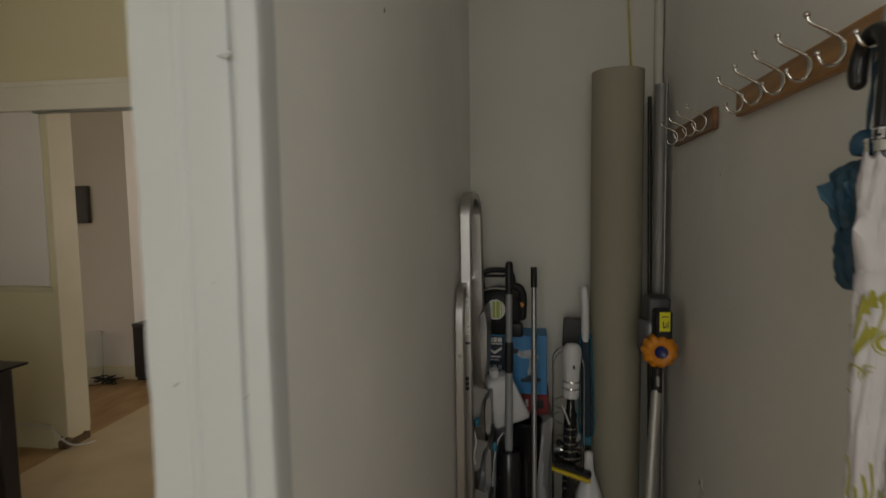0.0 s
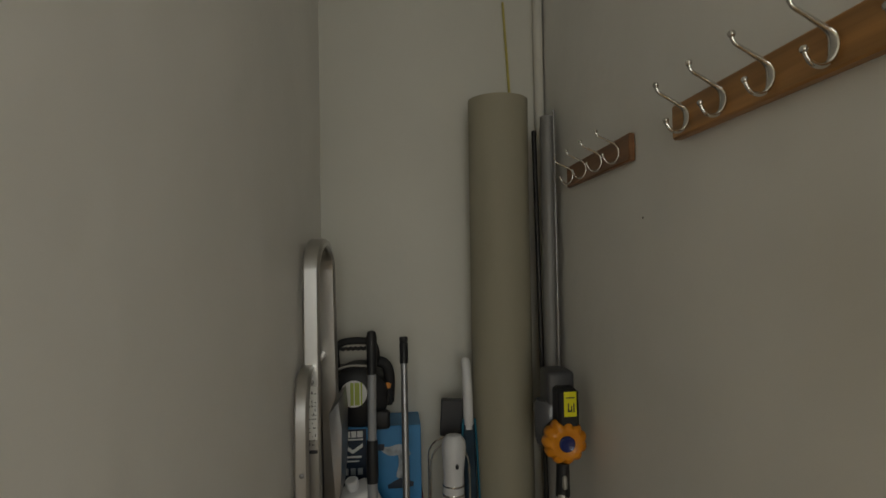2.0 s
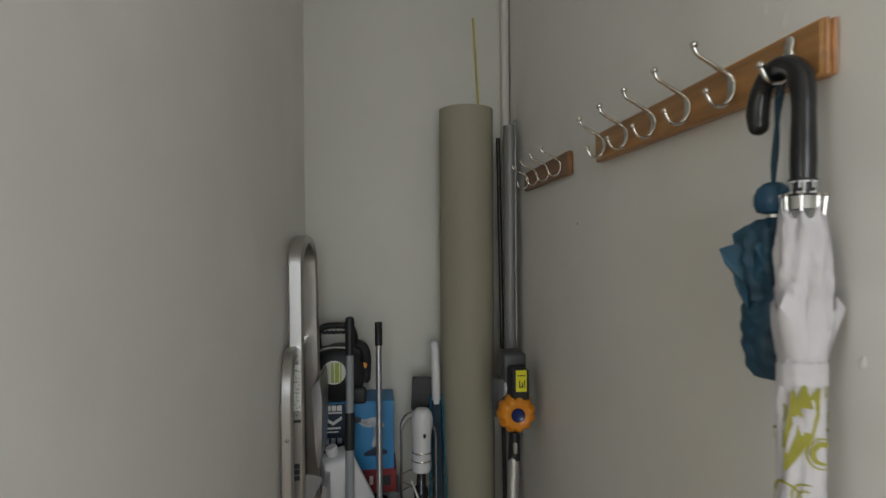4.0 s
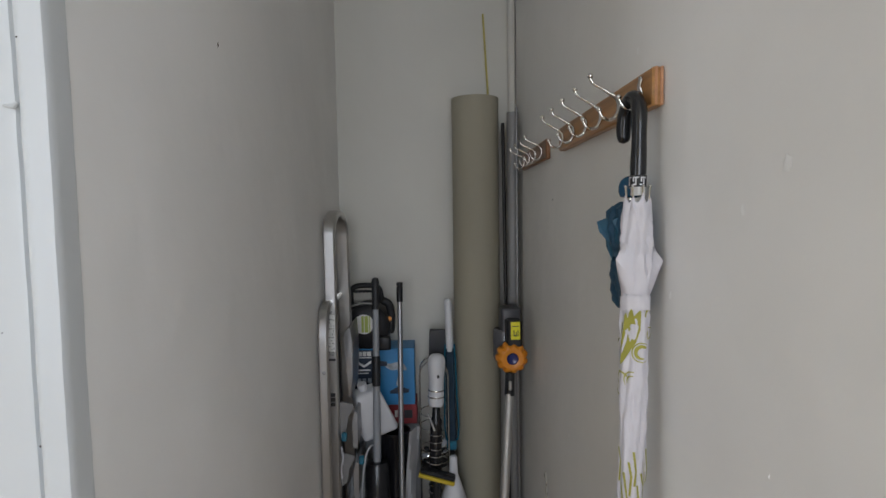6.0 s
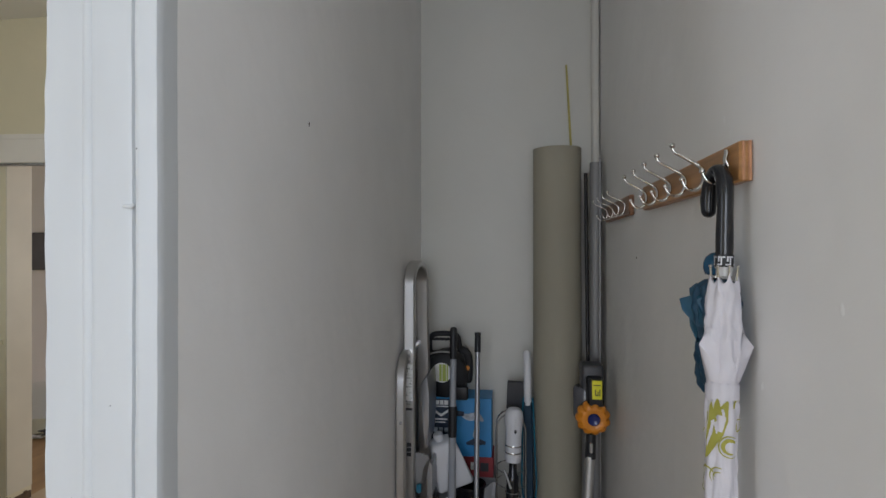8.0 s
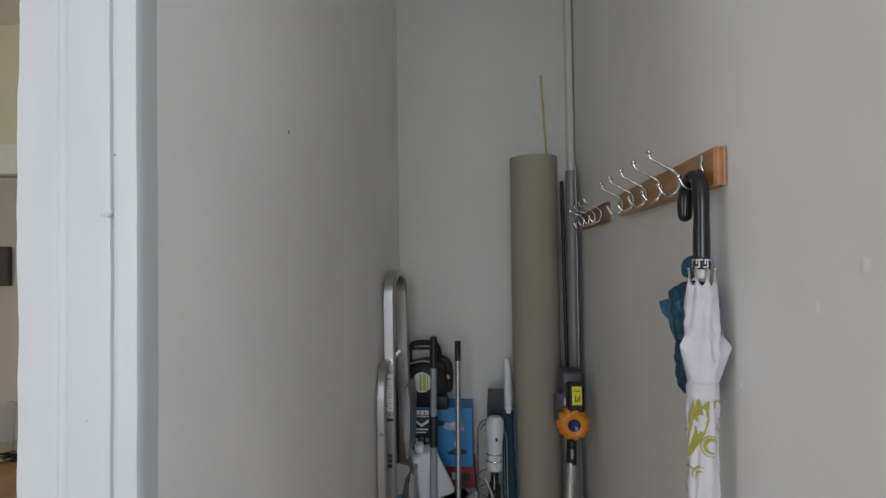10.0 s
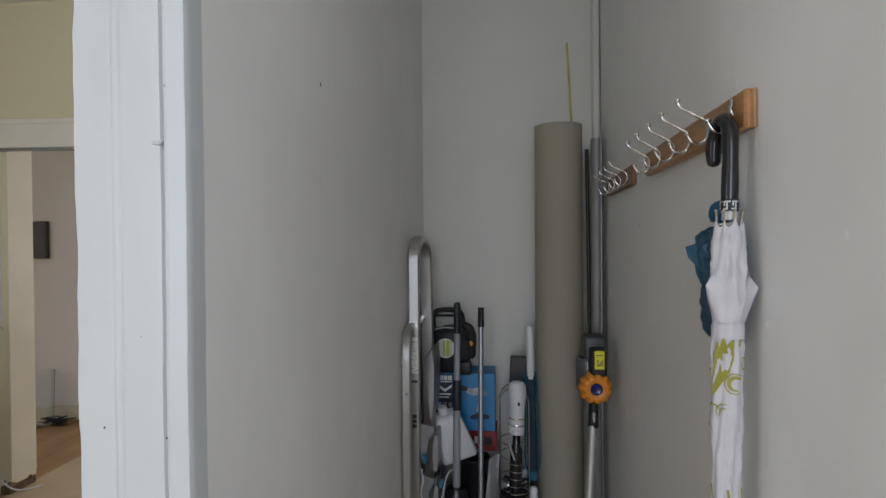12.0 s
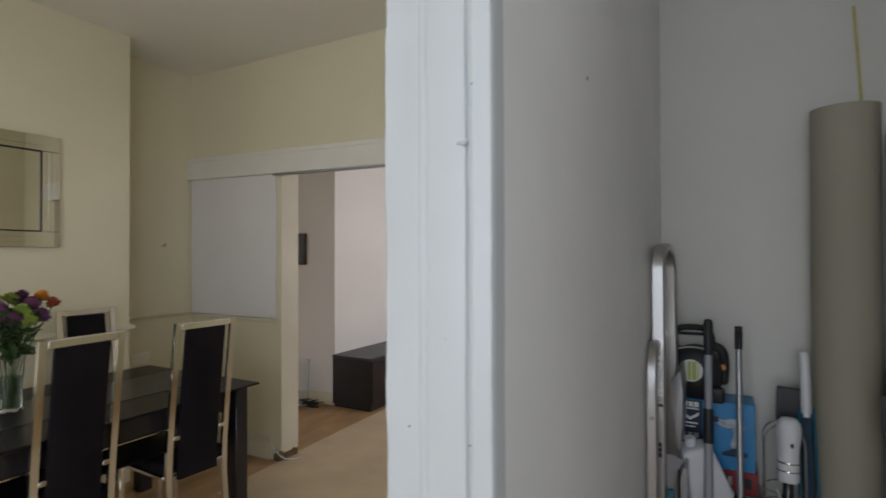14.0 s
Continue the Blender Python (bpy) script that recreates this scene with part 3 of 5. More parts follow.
def white_umbrella():
    u = thing("umbrella", "closed white umbrella with olive print and black crook handle", "umbrella", m=pose(0.4535, 0.757, 1.553, -0.8, 1.25, 0))
    seg = 96
    bm, rings = bmesh.new(), []
    for k in range(149):
        z = 0.74 * k / 148
        ring = []
        for i in range(seg):
            a = 2 * math.pi * i / seg
            r = umbrella_surface(z, a)
            sag = 0.016 * abs(math.sin(4 * a)) ** 0.7 * max(0.0, 1 - z / 0.045)
            ring.append(bm.verts.new((r * math.cos(a), r * math.sin(a), -z - sag)))
        rings.append(ring)
    for a, b in zip(rings, rings[1:]):
        for i in range(seg):
            bm.faces.new((a[i], a[(i + 1) % seg], b[(i + 1) % seg], b[i]))
    part("canopy", bm, WHITE_CLOTH, u)
    # pointed flaps that stand off the roll
    for ang, depth, out in ((3.55, 0.098, 0.016), (5.95, 0.100, 0.0135), (4.75, 0.112, 0.005), (1.8, 0.1, 0.012), (0.5, 0.09, 0.010)):
        fb = bmesh.new()
        grid = []
        for i in range(7):
            v = i / 6
            row = []
            for j in range(5):
                w = (j / 4 - 0.5) * 2
                z = 0.080 + v * (depth - 0.074) + 0.10 * max(0, v - 0.6) * abs(w)
                a = ang + w * 0.75 * (0.45 + 0.5 * v)
                rr = umbrella_surface(z, a) + 0.0015 + out * v ** 1.3 * (1 - abs(w)) ** 1.2
                row.append(fb.verts.new((rr * math.cos(a), rr * math.sin(a), -z)))
            grid.append(row)
        low = []
        for j in range(5):
            w = (j / 4 - 0.5) * 2
            a = ang + w * 0.7
            z = 0.158
            rr = umbrella_surface(z, a) + 0.0012
            low.append(fb.verts.new((rr * math.cos(a), rr * math.sin(a), -z)))
        grid.append(low)
        for p, q in zip(grid, grid[1:]):
            for j in range(4):
                fb.faces.new((p[j], p[j + 1], q[j + 1], q[j]))
        part("flap", fb, WHITE_CLOTH, u)
    # tie strap
    sb = bmesh.new()
    r0, r1 = [], []
    for i in range(seg):
        a = 2 * math.pi * i / seg
        for zz, ring in ((0.163, r0), (0.186, r1)):
            r = umbrella_surface(0.17, a) * 0.3 + 0.7 * 0.0215 + 0.0015
            ring.append(sb.verts.new((r * math.cos(a), r * math.sin(a), -zz - 0.004 * math.sin(a))))
    for i in range(seg):
        sb.faces.new((r0[i], r0[(i + 1) % seg], r1[(i + 1) % seg], r1[i]))
    part("strap", sb, WHITE_CLOTH, u, "white tie strap")
    # printed motifs, each a print of its own
    front = -1.95

    def motif(points, width):
        pb = bmesh.new()
        wrap(points, 0, width, pb)
        part("motif", pb, OLIVE_PRINT, u, "olive green printed motif")

    def spread(w, n):
        return sum([[w[i] + (w[i + 1] - w[i]) * k / n for k in range(n)] for i in range(len(w) - 1)], []) + [w[-1]]
    # a broad leaf with three points, and thin dashes at its side
    for pts, w in (
        ([(front + 0.05, 0.192), (front - 0.18, 0.208), (front - 0.42, 0.228), (front - 0.72, 0.250), (front - 0.95, 0.270)], [0.016, 0.029, 0.027, 0.015, 0.002]),
        ([(front + 0.02, 0.204), (front + 0.20, 0.192), (front + 0.34, 0.183)], [0.014, 0.011, 0.002]),
        ([(front - 0.24, 0.204), (front - 0.26, 0.192), (front - 0.24, 0.181)], [0.014, 0.010, 0.002]),
        ([(front - 0.55, 0.214), (front - 0.64, 0.200), (front - 0.66, 0.188)], [0.014, 0.008, 0.002]),
        ([(front - 1.12, 0.204), (front - 1.04, 0.212), (front - 1.10, 0.222)], [0.002, 0.003, 0.002]),
        ([(front - 1.14, 0.230), (front - 1.04, 0.238), (front - 1.10, 0.248)], [0.002, 0.003, 0.002]),
    ):
        motif([(p.x, p.y) for p in smooth_path([(a, z, 0) for a, z in pts], 5)], spread(w, 5))
    vein = bmesh.new()
    vp = smooth_path([(front - 0.46, 0.212, 0), (front - 0.66, 0.230, 0), (front - 0.88, 0.252, 0)], 6)
    wrap([(p.x, p.y) for p in vp], 0, spread([0.002, 0.0055, 0.002], 6), vein, 0.0032)
    part("leaf_vein", vein, WHITE_CLOTH, u, "white vein in the printed leaf")
    # curls: centre, radius, start and sweep, width
    for ca, cz, rad, start, turn, w in ((front + 0.48, 0.248, 0.0150, 5.3, -4.4, 0.0020), (front + 0.50, 0.248, 0.0095, 5.5, -4.2, 0.0058), (front - 0.12, 0.293, 0.0140, 5.0, -2.5, 0.0020), (front - 0.12, 0.294, 0.0085, 5.0, -2.4, 0.0022),
                                        (front + 1.25, 0.219, 0.009, 0.0, 5.6, 0.0026), (front + 1.15, 0.192, 0.010, 3.0, 2.6, 0.0036), (2.0, 0.25, 0.02, 1.5, 4.4, 0.004), (0.6, 0.27, 0.018, 1.5, 4.2, 0.0035), (3.3, 0.30, 0.018, 1.5, 4.4, 0.0035), (1.2, 0.34, 0.016, 1.5, 4, 0.003)):
        motif([(ca + rad / 0.024 * math.cos(start + turn * k / 16), cz + rad * math.sin(start + turn * k / 16)) for k in range(17)], [w * (0.35 + 0.65 * math.sin(math.pi * min(1, (k + 2) / 18))) for k in range(17)])
    for k in range(9):
        a = front - 1.2 + 0.33 * k
        z = 0.405 + 0.018 * ((k * 7) % 4)
        motif([(a, z), (a + 0.22, z + 0.022 + 0.01 * (k % 3)), (a + 0.1, z + 0.055)], 0.004)
        if k % 2:
            motif([(a - 0.1, z + 0.06), (a + 0.25, z + 0.07)], 0.004)
            motif([(a, z + 0.09), (a + 0.25, z + 0.10), (a + 0.3, z + 0.125)], 0.005)
    part("runner", lathe([(0.011, -0.005), (0.011, 0.006), (0.0125, 0.006), (0.0125, 0.010)], 20), CLEAR_GREY, u, "clear plastic runner")
    for i in range(8):
        a = 2 * math.pi * i / 8
        rb = tube([(0.0175 * math.cos(a), 0.0175 * math.sin(a), -0.012), (0.0195 * math.cos(a), 0.0195 * math.sin(a), 0.008)], 0.0013, 6)
        bmesh.ops.create_icosphere(rb, subdivisions=1, radius=0.0025, matrix=Matrix.Translation((0.0196 * math.cos(a), 0.0196 * math.sin(a), 0.009)))
        part("rib_tip", rb, CHROME, u)
    part("band", lathe([(0.0131, 0.008), (0.0131, 0.026)], 28), BLACK_PLASTIC, u, "black band with white key pattern")
    gk = bmesh.new()
    cell = 0.0021

    def key(a, z, w, h):
        aw = w / 0.0131
        q = [(a, z), (a + aw, z), (a + aw, z + h), (a, z + h)]
        vs = [gk.verts.new((0.0136 * math.cos(b), 0.0136 * math.sin(b), c)) for b, c in q]
        gk.faces.new(vs)
    for i in range(7):
        a = 2 * math.pi * i / 7
        w = 2 * math.pi * 0.0131 / 7
        z0 = 0.0105
        key(a, z0, w * 0.45, cell)
        key(a + 0.45 * 0.9, z0, cell, 6.2 * cell)
        key(a + 0.12, z0 + 5.2 * cell, w * 0.3, cell)
        key(a + 0.12, z0 + 2.6 * cell, cell, 3 * cell)
        key(a + 0.12, z0 + 2.6 * cell, w * 0.18, cell)
        key(a + 0.45 * 0.9, z0 + 5.2 * cell, w * 0.5, cell)
    part("key_pattern", gk, WHITE_PLASTIC, u)
    crook = [(0, 0, 0.026), (0, 0, 0.07), (0, 0, 0.112), (0, 0.006, 0.138), (0, 0.024, 0.152), (0, 0.044, 0.150), (0, 0.060, 0.135), (0, 0.066, 0.110), (0, 0.063, 0.086)]
    cp = smooth_path(crook, 6)
    part("handle", tube(cp, [0.0117 + 0.0005 * math.sin(i * 0.5) for i in range(len(cp) - 5)] + [0.0115, 0.0111, 0.0101, 0.0080, 0.0035], 18), BLACK_GLOSS, u, "glossy black crook handle")
    return u


white_umbrella()


def teal_umbrella():
    u = thing("compact_umbrella", "folded teal compact umbrella hanging by its cord", "umbrella", (0.463, 0.810, 1.362))
    seg = 56
    keys = ((0.0, 0.020), (0.012, 0.026), (0.03, 0.030), (0.07, 0.031), (0.085, 0.027), (0.095, 0.027), (0.115, 0.032), (0.15, 0.034), (0.168, 0.031), (0.178, 0.016))
    bm, rings = bmesh.new(), []
    for k in range(48):
        z = 0.178 * k / 47
        for (z0, r0), (z1, r1) in zip(keys, keys[1:]):
            if z0 <= z <= z1:
                r = r0 + (r1 - r0) * (z - z0) / (z1 - z0)
        row = []
        for i in range(seg):
            a = 2 * math.pi * i / seg
            ripple = 0.035 * math.sin(z * 300 + 3 * math.sin(2 * a)) + 0.09 * noise.noise((3 * math.cos(a), 3 * math.sin(a), z * 40))
            pleat = 0.10 * math.sin(8 * a + 14 * z) if z > 0.085 else 0.05 * math.sin(5 * a + 20 * z)
            rr = r * (1 + ripple + pleat)
            row.append(bm.verts.new((rr * math.cos(a), rr * math.sin(a), z)))
        rings.append(row)
    for a, b in zip(rings, rings[1:]):
        for i in range(seg):
            bm.faces.new((a[i], a[(i + 1) % seg], b[(i + 1) % seg], b[i]))
    bm.faces.new(rings[0][::-1])
    part("canopy", bm, TEAL_CLOTH, u)
    for k, (ang, z, out) in enumerate(((2.55, 0.150, 0.012), (2.65, 0.133, 0.026), (2.6, 0.108, 0.012), (3.6, 0.135, 0.012), (1.2, 0.14, 0.008))):
        fb = bmesh.new()
        base = [Vector((0.029 * math.cos(ang + d), 0.029 * math.sin(ang + d), z + h)) for d, h in ((-0.5, -0.035), (0.45, -0.03), (0.4, 0.022), (-0.4, 0.02))]
        tip = Vector(((0.029 + out) * math.cos(ang), (0.029 + out) * math.sin(ang), z + 0.012))
        mid = Vector(((0.029 + out * 0.8) * math.cos(ang + 0.12), (0.029 + out * 0.8) * math.sin(ang + 0.12), z - 0.006))
        vs = [fb.verts.new(v) for v in base + [tip, mid]]
        for q in ((0, 1, 5), (1, 2, 4, 5), (2, 3, 4), (3, 0, 5, 4), (0, 3, 2, 1)):
            fb.faces.new([vs[i] for i in q])
        part("flap", fb, TEAL_CLOTH_LIGHT, u)
    part("stem", lathe([(0.0045, 0.17), (0.0045, 0.186)], 16), CHROME, u, "chrome stem")
    part("ferrule", lathe([(0.010, 0.166), (0.010, 0.178), (0.007, 0.180)], 20), BLACK_PLASTIC, u, "black plastic cap")
    part("handle", lathe([(0.010, 0.184), (0.0165, 0.186), (0.0195, 0.194), (0.0195, 0.204), (0.016, 0.213), (0.009, 0.219), (0.002, 0.2205)], 28), BLUE_BALL, u, "glossy deep blue ball handle")
    cord = smooth_path([(0.0, 0, 0.219), (0.002, -0.004, 0.26), (0.0, -0.006, 0.31), (0.004, -0.008, 0.352), (0.008, -0.012, 0.345), (0.006, -0.002, 0.30), (0.002, 0.002, 0.25), (0.001, 0.001, 0.219)], 6)
    part("cord", tube(cord, 0.0022, 8), TEAL_CLOTH, u, "teal hanging cord")
    return u


teal_umbrella()

# ---- closet: the roll, poles and pipe ----


def carpet_roll():
    t = thing("carpet_roll", "tall beige roll of floor covering standing upright", "roll", (0.332, 2.152, 0), m=pose(0.333, 2.165, 0, 0.5, 0.0, 0))
    bm = bmesh.new()
    seg, n = 48, 24
    rows = []
    for k in range(n + 1):
        z = 2.0 * k / n
        rows.append([bm.verts.new(((0.0975 + 0.0012 * noise.noise((3 * math.cos(a), 3 * math.sin(a), z * 2))) * math.cos(a), (0.0975 + 0.0012 * noise.noise((3 * math.cos(a), 3 * math.sin(a), z * 2))) * math.sin(a), z)) for a in [2 * math.pi * i / seg for i in range(seg)]])
    for a, b in zip(rows, rows[1:]):
        for i in range(seg):
            bm.faces.new((a[i], a[(i + 1) % seg], b[(i + 1) % seg], b[i]))
    bm.faces.new(rows[0][::-1])
    inner = [bm.verts.new((0.052 * math.cos(2 * math.pi * i / seg), 0.052 * math.sin(2 * math.pi * i / seg), 2.0)) for i in range(seg)]
    for i in range(seg):
        bm.faces.new((rows[-1][i], rows[-1][(i + 1) % seg], inner[(i + 1) % seg], inner[i]))
    part("core", lathe([(0.0519, 1.998), (0.0519, 1.4), (0.047, 1.4), (0.047, 1.998)], 40, caps=False), GREY_PLASTIC, t, "grey card core")
    part("rolled_sheet", bm, ROLLCARD, t)
    return t


carpet_roll()
cane = part("bamboo_cane", tube([(0.395, 2.268, 0.0), (0.404, 2.270, 0.9), (0.411, 2.272, 1.9), (0.384, 2.272, 2.39)], [0.006, 0.0055, 0.005, 0.0042], 8), CANE)
tagged(cane, "thin yellow bamboo cane leaning behind the roll", "cane")
corner = setting("trim_corner_pipe", lathe([(0.017, 0), (0.017, H)], 20), PIPE_PAINT, "grey painted pipe in the closet corner", "pipe")
corner.location = (0.505, 2.258, 0)


def grey_tube():
    t = thing("metal_tube", "tall satin grey metal tube with a dark end", "tube", m=pose(0.4735, 2.085, 0, 0.3, 0.1, 0))
    part("tube_body", lathe([(0.0, 0.002), (0.0235, 0.0), (0.0235, 1.93), (0.0205, 1.93), (0.0205, 1.8), (0.0, 1.8)], 28, caps=False), SATIN_GREY, t)
    return t


grey_tube()
rod = part("steel_rod", tube([(0.484, 1.99, 0), (0.4855, 2.035, 1.0), (0.489, 2.048, 1.945)], 0.0036, 10), STEEL_GREY)
tagged(rod, "thin steel rod standing beside the grey tube", "rod")
bar = part("dark_pole", tube([(0.452, 2.045, 0), (0.4435, 2.115, 1.895)], 0.0075, 10), DARK_METAL)
tagged(bar, "thin dark metal pole leaning beside the roll", "pole")


def thin_pole():
    t = thing("broom_pole", "slim grey metal broom pole with black tip", "pole", m=look((0.012, 1.82, 0), (0.012, 2.032, 1.258)) @ pose(0, 0, 0, 180, 0, 0))
    L = math.hypot(0.212, 1.258)
    part("pole", lathe([(0.0098, 0.0), (0.0098, L - 0.075)], 16), STEEL_GREY, t)
    part("grip", lathe([(0.0125, L - 0.078), (0.0125, L - 0.02), (0.0105, L - 0.016), (0.0125, L - 0.012), (0.0125, L - 0.002), (0.010, L)], 18), BLACK_PLASTIC, t, "black plastic end cap")
    return t


thin_pole()

# ---- closet: step ladder ----


def step_ladder():
    t = thing("step_ladder", "folded aluminium step ladder leaning on the closet wall", "ladder", (-0.215, 1.9, 0))

    def flat_tube(pts, w0, w1, d, bm=None):
        """Rectangular bar with rounded corners, w0 to w1 across x, d in its own plane."""
        bm = bm or bmesh.new()
        pts = [Vector(p) for p in pts]
        rings = []
        for i, p in enumerate(pts):
            a, b = pts[max(i - 1, 0)], pts[min(i + 1, len(pts) - 1)]
            dirv = (b - a).normalized()
            w = w0 + (w1 - w0) * min(1.0, max(0.0, (p.y + 0.08) / 0.16))
            n = Vector((1, 0, 0))
            s = dirv.cross(n).normalized()
            ring = []
            c = 0.006
            for u, v in ((-w / 2 + c, -d / 2), (w / 2 - c, -d / 2), (w / 2, -d / 2 + c), (w / 2, d / 2 - c), (w / 2 - c, d / 2), (-w / 2 + c, d / 2), (-w / 2, d / 2 - c), (-w / 2, -d / 2 + c)):
                ring.append(bm.verts.new(p + n * u + s * v))
            rings.append(ring)
        for a, b in zip(rings, rings[1:]):
            for i in range(8):
                bm.faces.new((a[i], a[(i + 1) % 8], b[(i + 1) % 8], b[i]))
        bm.faces.new(rings[0][::-1])
        bm.faces.new(rings[-1])
        return bm
    ox, oy = -0.215, 1.9
    # front hoop
    hoop = [(-0.006, -0.125, 0.0), (-0.006, -0.10, 0.8), (-0.007, -0.088, 1.2), (-0.008, -0.082, 1.46)] + [(-0.008 + 0.0015 * k, 0.01 + 0.092 * math.cos(math.pi - k * math.pi / 10), 1.465 + 0.07 * math.sin(k * math.pi / 10)) for k in range(11)] + [(0.007, 0.103, 1.46), (0.009, 0.116, 1.2), (0.012, 0.13, 0.8), (0.013, 0.16, 0.0)]
    part("front_frame", flat_tube(hoop, 0.043, 0.051, 0.024), ALUMINIUM, t)
    # rear hoop
    rear = [(-0.0155, -0.215, 0.0), (-0.0155, -0.207, 0.6), (-0.0155, -0.203, 1.08), (-0.0155, -0.195, 1.155), (-0.0155, -0.160, 1.205), (-0.0155, -0.11, 1.217)]
    back = rear + [(-0.0155, 0.0, 1.217), (-0.0155, 0.14, 1.217), (-0.0155, 0.19, 1.205), (-0.0155, 0.222, 1.155), (-0.0155, 0.23, 1.08), (-0.0155, 0.237, 0.6), (-0.0155, 0.245, 0.0)]
    sm = back[:2] + [tuple(p) for p in smooth_path(back[2:6], 4)] + back[6:7] + [tuple(p) for p in smooth_path(back[7:11], 4)] + back[11:]
    part("rear_frame", flat_tube(sm, 0.034, 0.034, 0.022), ALUMINIUM, t)
    def prism(pts, y0, y1, bevel=0.0):
        """A plate whose outline in x and z is drawn along y."""
        bm = bmesh.new()
        a = [bm.verts.new((x, y0, z)) for x, z in pts]
        b = [bm.verts.new((x, y1, z)) for x, z in pts]
        n = len(pts)
        fs = [bm.faces.new((a[i], a[(i + 1) % n], b[(i + 1) % n], b[i])) for i in range(n)] + [bm.faces.new(a[::-1]), bm.faces.new(b)]
        if bevel:
            bmesh.ops.bevel(bm, geom=list({e for f in fs for e in f.edges}), offset=bevel, segments=2, affect="EDGES", profile=0.5)
        return bm
    # treads folded up between the legs, each with a triangular bracket
    for k in range(4):
        dz = -0.19 * k
        pl = prism([(0.054, 0.770 + dz), (0.064, 0.812 + dz), (0.074, 0.806 + dz), (0.073, 0.690 + dz), (0.068, 0.672 + dz), (0.056, 0.680 + dz)], -0.072, 0.112)
        part("tread", pl, STEEL_GREY, t, smooth=False)
        part("tread_bracket", prism([(0.014, 0.852 + dz), (0.022, 0.856 + dz), (0.062, 0.844 + dz), (0.064, 0.836 + dz), (0.044, 0.80 + dz), (0.034, 0.745 + dz), (0.014, 0.73 + dz)], -0.090, -0.086), SATIN_GREY, t, smooth=False)
    part("top_step", prism([(0.032, 1.10), (0.058, 1.13), (0.064, 1.06), (0.062, 0.95), (0.056, 0.872), (0.046, 0.868), (0.042, 0.95), (0.036, 1.04)], -0.085, 0.10, 0.002), STEEL_GREY, t)
    for x, z in ((-0.028, 0.75), (0.030, 0.735), (-0.026, 0.545), (0.090, 0.648)):
        part("clip", box(x - 0.009, x + 0.009, -0.118, -0.098, z - 0.016, z + 0.014, 0.004), TEAL_PLASTIC, t, "teal plastic clip")
    # stickers on the edge that faces out
    yb = -0.1035
    part("warning_label", box(-0.023, 0.007, yb - 0.0012, yb + 0.006, 1.02, 1.175), LABEL_WHITE, t, "white warning sticker")
    lb = bmesh.new()
    r2 = random.Random(8)
    for i in range(13):
        z = 1.030 + i * 0.0105
        for x in (-0.0205, -0.0065):
            for k in range(3):
                if r2.random() < 0.62:
                    bm_box(lb, x + 0.0038 * k, x + 0.0038 * k + 0.0012 + 0.0022 * r2.random(), yb - 0.0020, yb - 0.001, z, z + 0.0015 + 0.0055 * r2.random())
    bm_box(lb, -0.023, 0.007, yb - 0.0022, yb - 0.001, 1.002, 1.019)
    part("label_marks", lb, PRINT_DARK, t, "dark printed marks")
    yl = -0.1125
    mk = bmesh.new()
    for i in range(3):
        bm_box(mk, -0.013, 0.003, yl - 0.001, yl + 0.008, 0.848 + i * 0.017, 0.861 + i * 0.017)
    for i in range(7):
        bm_box(mk, -0.021, -0.016, yl - 0.001, yl + 0.008, 0.825 + i * 0.0105, 0.8325 + i * 0.0105)
    part("maker_mark", mk, PRINT_DARK, t, "black printed maker's mark")
    for z, y in ((1.185, -0.1045), (1.0, -0.2155)):
        part("rivet", lathe([(0.006, 0), (0.006, 0.002), (0.003, 0.004)], 14, None, pose(-0.006 if z > 1.1 else -0.0135, y + 0.002, z, 90, 0, 0)), STEEL_GREY, t)
    part("string", tube(smooth_path([(0.02, -0.115, 0.70), (0.026, -0.12, 0.66), (0.018, -0.118, 0.62), (0.022, -0.12, 0.585)], 5), 0.003, 6), WHITE_CLOTH, t, "frayed white string")
    return t


step_ladder()

# ---- closet: clutter between ladder and roll ----


